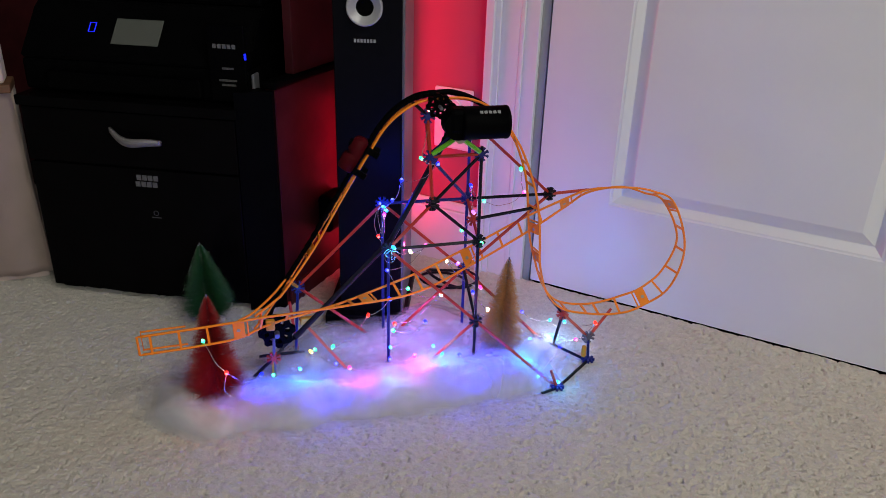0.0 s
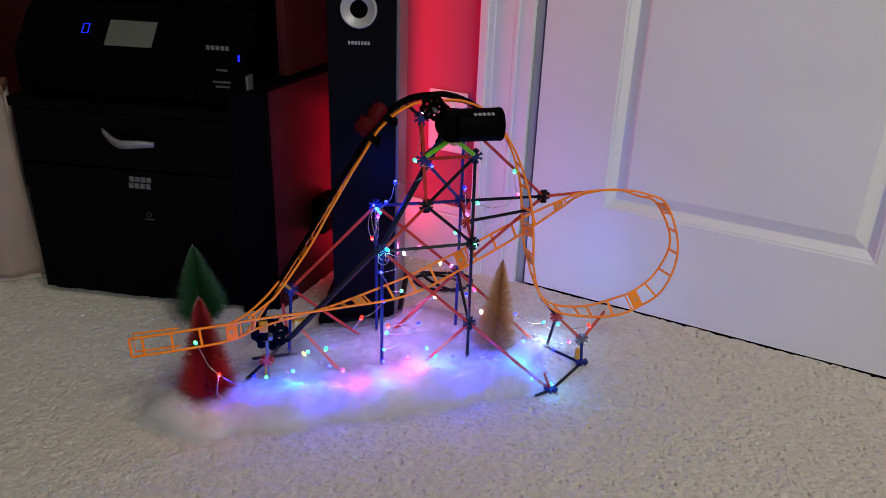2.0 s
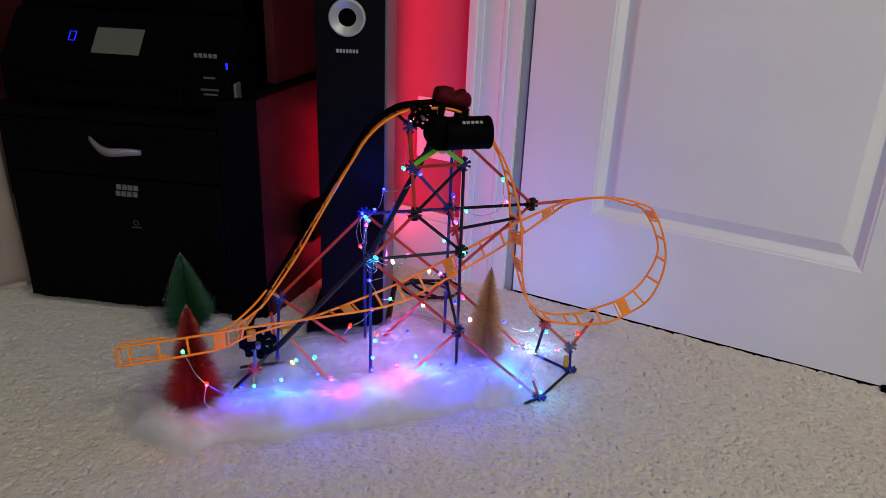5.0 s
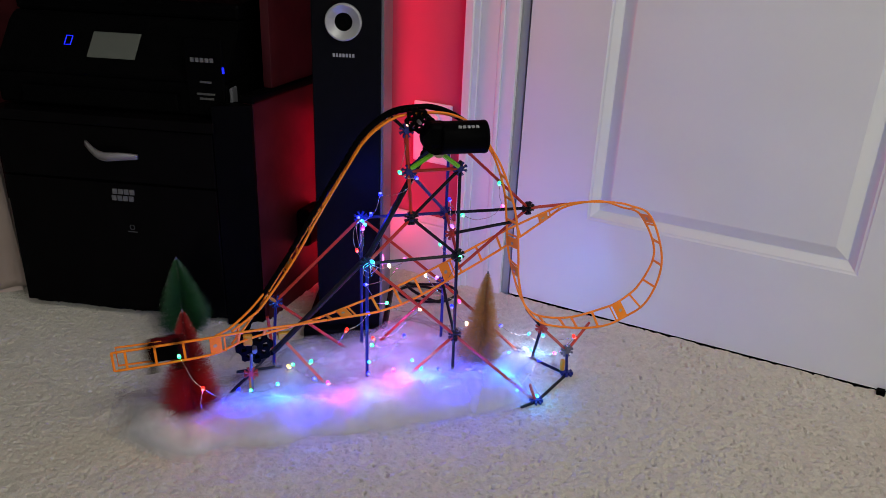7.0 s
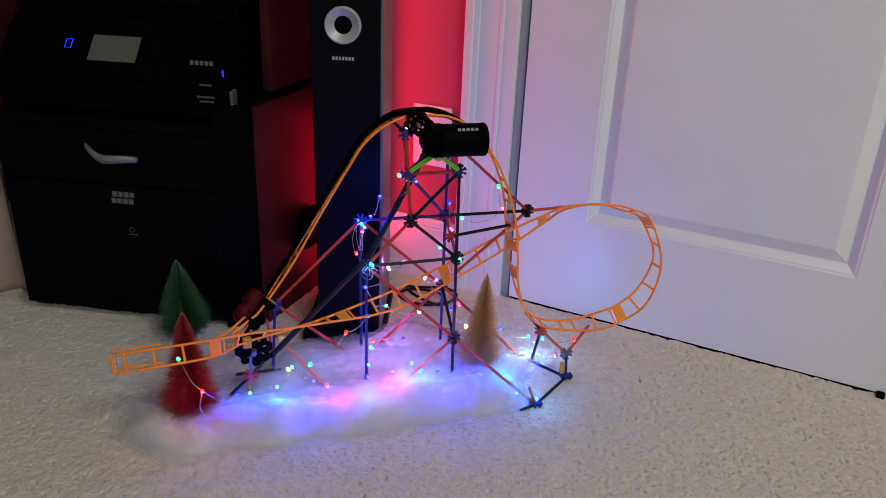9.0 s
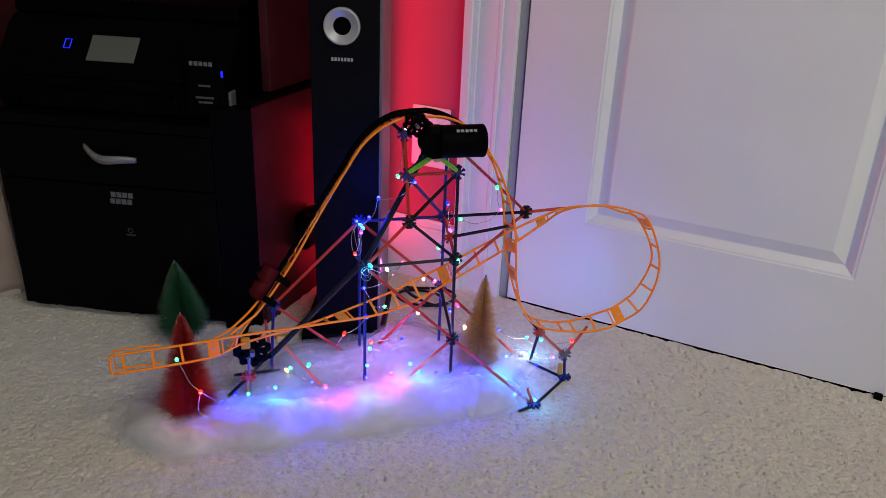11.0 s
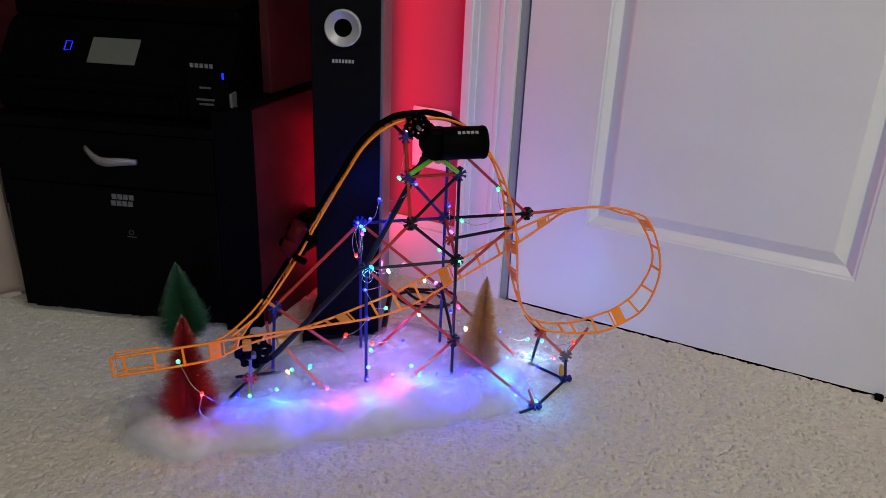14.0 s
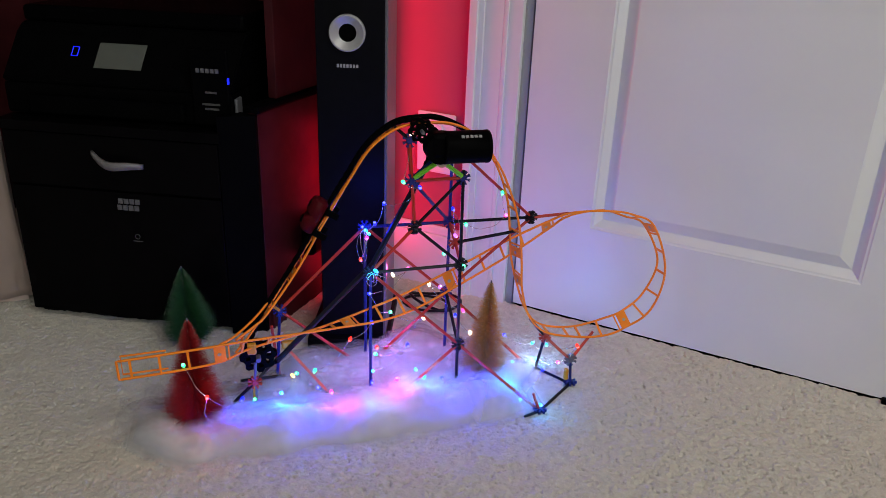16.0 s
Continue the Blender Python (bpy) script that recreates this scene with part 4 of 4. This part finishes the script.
snow = thing("cotton_snow", COASTER, "fluffy white cotton wool snow spread under the coaster", "cotton snow")
bm = bmesh.new()
NS, NW = 260, 130
grid = {}
for i in range(NS + 1):
    for j in range(NW + 1):
        s, w = -0.36 + 0.65 * i / NS, -0.14 + 0.33 * j / NW
        h = cotton_height(s, w)
        if h > -0.005:
            grid[i, j] = bm.verts.new((s, w, h))
for i in range(NS):
    for j in range(NW):
        q = [(i, j), (i + 1, j), (i + 1, j + 1), (i, j + 1)]
        if all(k in grid for k in q):
            bm.faces.new([grid[k] for k in q])
part("batting", bm, M_COTTON, snow, soft=True)
for layer, lift_h in enumerate((0.003, 0.0065, 0.010)):
    bm = bmesh.new()
    grid = {}
    for i in range(0, NS + 1, 2):
        for j in range(0, NW + 1, 2):
            s, w = -0.365 + 0.66 * i / NS, -0.145 + 0.34 * j / NW
            c = Vector((-0.03, 0.01))
            q = Vector((s, w)) - (Vector((s, w)) - c).normalized() * (0.004 + 0.005 * layer)
            h = cotton_height(q.x, q.y)
            if h > -0.005:
                grid[i, j] = bm.verts.new((s, w, max(h, -0.001) + lift_h * (0.6 + 0.6 * noise.noise((s * 40, w * 40, layer * 7.0)))))
    for i in range(0, NS, 2):
        for j in range(0, NW, 2):
            q = [(i, j), (i + 2, j), (i + 2, j + 2), (i, j + 2)]
            if all(k in grid for k in q):
                bm.faces.new([grid[k] for k in q])
    part("wisp", bm, M_WISP, snow, soft=True)["kind"] = "stuff"
rnd = random.Random(11)
verts, faces = [], []
while len(faces) < 4000:
    s, w = rnd.uniform(-0.345, 0.275), rnd.uniform(-0.13, 0.16)
    h = cotton_height(s, w)
    if h < 0:
        continue
    a = rnd.uniform(0, 2 * math.pi)
    el = rnd.uniform(-0.1, 0.7)
    d = Vector((math.cos(a), math.sin(a), el)) * rnd.uniform(0.003, 0.009)
    bend = Vector((rnd.uniform(-1, 1), rnd.uniform(-1, 1), rnd.uniform(-0.6, 0.1))) * 0.004
    side = Vector((-math.sin(a), math.cos(a), 0.4)) * 0.00016
    p = Vector((s, w, h - 0.001))
    line = [p, p + d * 0.5 + bend * 0.3, p + d + bend]
    k = len(verts)
    for q in line:
        verts += [tuple(q + side), tuple(q - side)]
    faces += [(k, k + 1, k + 3, k + 2), (k + 2, k + 3, k + 5, k + 4)]
me = bpy.data.meshes.new("fibres")
me.from_pydata(verts, [], faces)
me.materials.append(M_FIBRE)
smooth(me)
ob = new("fibres", me)
ob.parent = snow
ob["kind"] = "stuff"

# ---- carpet pile ----
def pile_height(x, y):
    """The uneven top of the carpet."""
    return 0.0026 + 0.0068 * max(0.0, 1 + y / 0.05) + 0.0018 * noise.noise((x * 26, y * 26, 8)) + 0.0015 * noise.noise((x * 80, y * 80, 3)) + 0.0014 * noise.noise((x * 170, y * 170, 6)) - min(0.009, 0.060 * max(0, noise.noise((x * 185 + y * 70, y * 250 - x * 70, 1)) - 0.41 - 0.10 * noise.noise((x * 11, y * 15, 4))))


CX0, CX1, CY0, CY1, CSTEP = -0.80, 0.88, -0.86, -0.004, 0.0022
nx, ny = int((CX1 - CX0) / CSTEP), int((CY1 - CY0) / CSTEP)
verts = [(x, y, pile_height(x, y)) for x, y in ((CX0 + i * CSTEP, CY0 + j * CSTEP) for j in range(ny + 1) for i in range(nx + 1))]
faces = [(k, k + 1, k + nx + 2, k + nx + 1) for k in (j * (nx + 1) + i for j in range(ny) for i in range(nx))]
me = bpy.data.meshes.new("carpet")
me.from_pydata(verts, [], faces)
me.materials.append(M_CARPETBASE)
smooth(me)
tagged(new("carpet", me), "cream cut-pile carpet with soft uneven nap", "carpet", kind="structure")

rnd = random.Random(5)
verts, faces = [], []


def tuft(x, y, wid):
    k = len(verts)
    z = pile_height(x, y)
    a = rnd.uniform(0, 6.28)
    lx, ly = rnd.uniform(-0.0022, 0.0022) + 0.0012 * noise.noise((x * 9, y * 9, 0)), rnd.uniform(-0.0022, 0.0022) + 0.0012 * noise.noise((x * 9, y * 9, 5))
    top = z + rnd.uniform(0.0002, 0.0014)
    for t in range(3):
        b = a + t * 2.094
        verts.append((x + wid * math.cos(b), y + wid * math.sin(b), z - 0.001))
    for t in range(3):
        b = a + 0.5 + t * 2.094
        verts.append((x + lx + wid * 0.7 * math.cos(b), y + ly + wid * 0.7 * math.sin(b), top))
    for t in range(3):
        u = (t + 1) % 3
        faces.append((k + t, k + u, k + 3 + u, k + 3 + t))
    faces.append((k + 3, k + 4, k + 5))


for _ in range(90000):
    tuft(rnd.uniform(-0.75, 0.86), rnd.uniform(-0.84, -0.01), rnd.uniform(0.0006, 0.0012))
me = bpy.data.meshes.new("carpet_pile")
me.from_pydata(verts, [], faces)
me.materials.append(M_CARPET)
smooth(me)
tagged(new("carpet_pile", me), "loose cream carpet tufts", "carpet", kind="stuff")


# ---- what moves ----
def nearest_arc(s, z, lo, hi):
    """Distance along the track of the place nearest to (s, z), within a stretch."""
    best = min((i for i in range(len(centre)) if lo <= arc[i] <= hi), key=lambda i: (centre[i].x - s) ** 2 + (centre[i].z - z) ** 2)
    return arc[best]


def car_pose(d, forward, up_hint):
    """The car at d metres along the track, on the side of it that up_hint names."""
    p, t, l = at_arc(d)
    n = t.cross(l)
    if n.dot(up_hint) < 0:
        n = -n
    x = t * forward
    m = Matrix((x, n.cross(x), n)).transposed().to_4x4()
    m.translation = p
    return COASTER @ m


def motions():
    half = arc[15 * PER]
    full = arc[-1]

    def lift(s, z):
        return nearest_arc(s, z, 0, half)

    def side(d):
        # the running side of the track turns with it
        p, t, l = at_arc(d)
        return l.cross(t)

    rows = []

    def go(t, d, forward=1):
        n = side(d)
        rows.append((t, car_pose(d, forward, n)))

    d0, d1 = lift(-0.030, 0.330), lift(0.052, 0.404)
    for t in (0, 0.5, 1, 1.5, 2, 2.5, 3, 3.5, 4.2):
        go(t, d0 + (d1 - d0) * t / 4.2)
    crest, bottom, top = lift(0.130, 0.400), nearest_arc(0.310, 0.078, arc[12 * PER], arc[21 * PER]), nearest_arc(0.290, 0.246, arc[22 * PER], full)
    for t, f in ((4.6, 0.35), (5.0, 0.75), (5.2, 1.0)):
        go(t, d1 + (crest - d1) * f)
    for t, f in ((5.35, 0.16), (5.5, 0.45), (5.6, 0.72), (5.7, 1.0)):
        go(t, crest + (bottom - crest) * f)
    for t, f in ((5.8, 0.27), (5.9, 0.48), (6.0, 0.64), (6.1, 0.77), (6.2, 0.88), (6.3, 1.0)):
        go(t, bottom + (top - bottom) * f)
    for t, s, z in ((6.4, 0.243, 0.219), (6.5, 0.173, 0.186), (6.6, 0.088, 0.154), (6.7, -0.015, 0.137), (6.8, -0.110, 0.131), (6.9, -0.190, 0.128), (7.0, -0.268, 0.124), (7.1, -0.322, 0.122)):
        go(t, nearest_arc(s, z, top, full))
    # rolls back over the switch and takes the lift again
    go(7.2, nearest_arc(-0.262, 0.124, top, full))
    rows.append((7.3, rows[-1][1].lerp(car_pose(lift(-0.166, 0.135), -1, side(lift(-0.166, 0.135))), 0.5)))
    for t, s, z in ((7.4, -0.172, 0.131), (8.0, -0.166, 0.135), (9.0, -0.152, 0.146), (10.5, -0.132, 0.166), (12.5, -0.099, 0.211), (14.5, -0.079, 0.246), (16.0, -0.061, 0.276)):
        go(t, lift(s, z), -1)
    walk(car, rows)


motions()
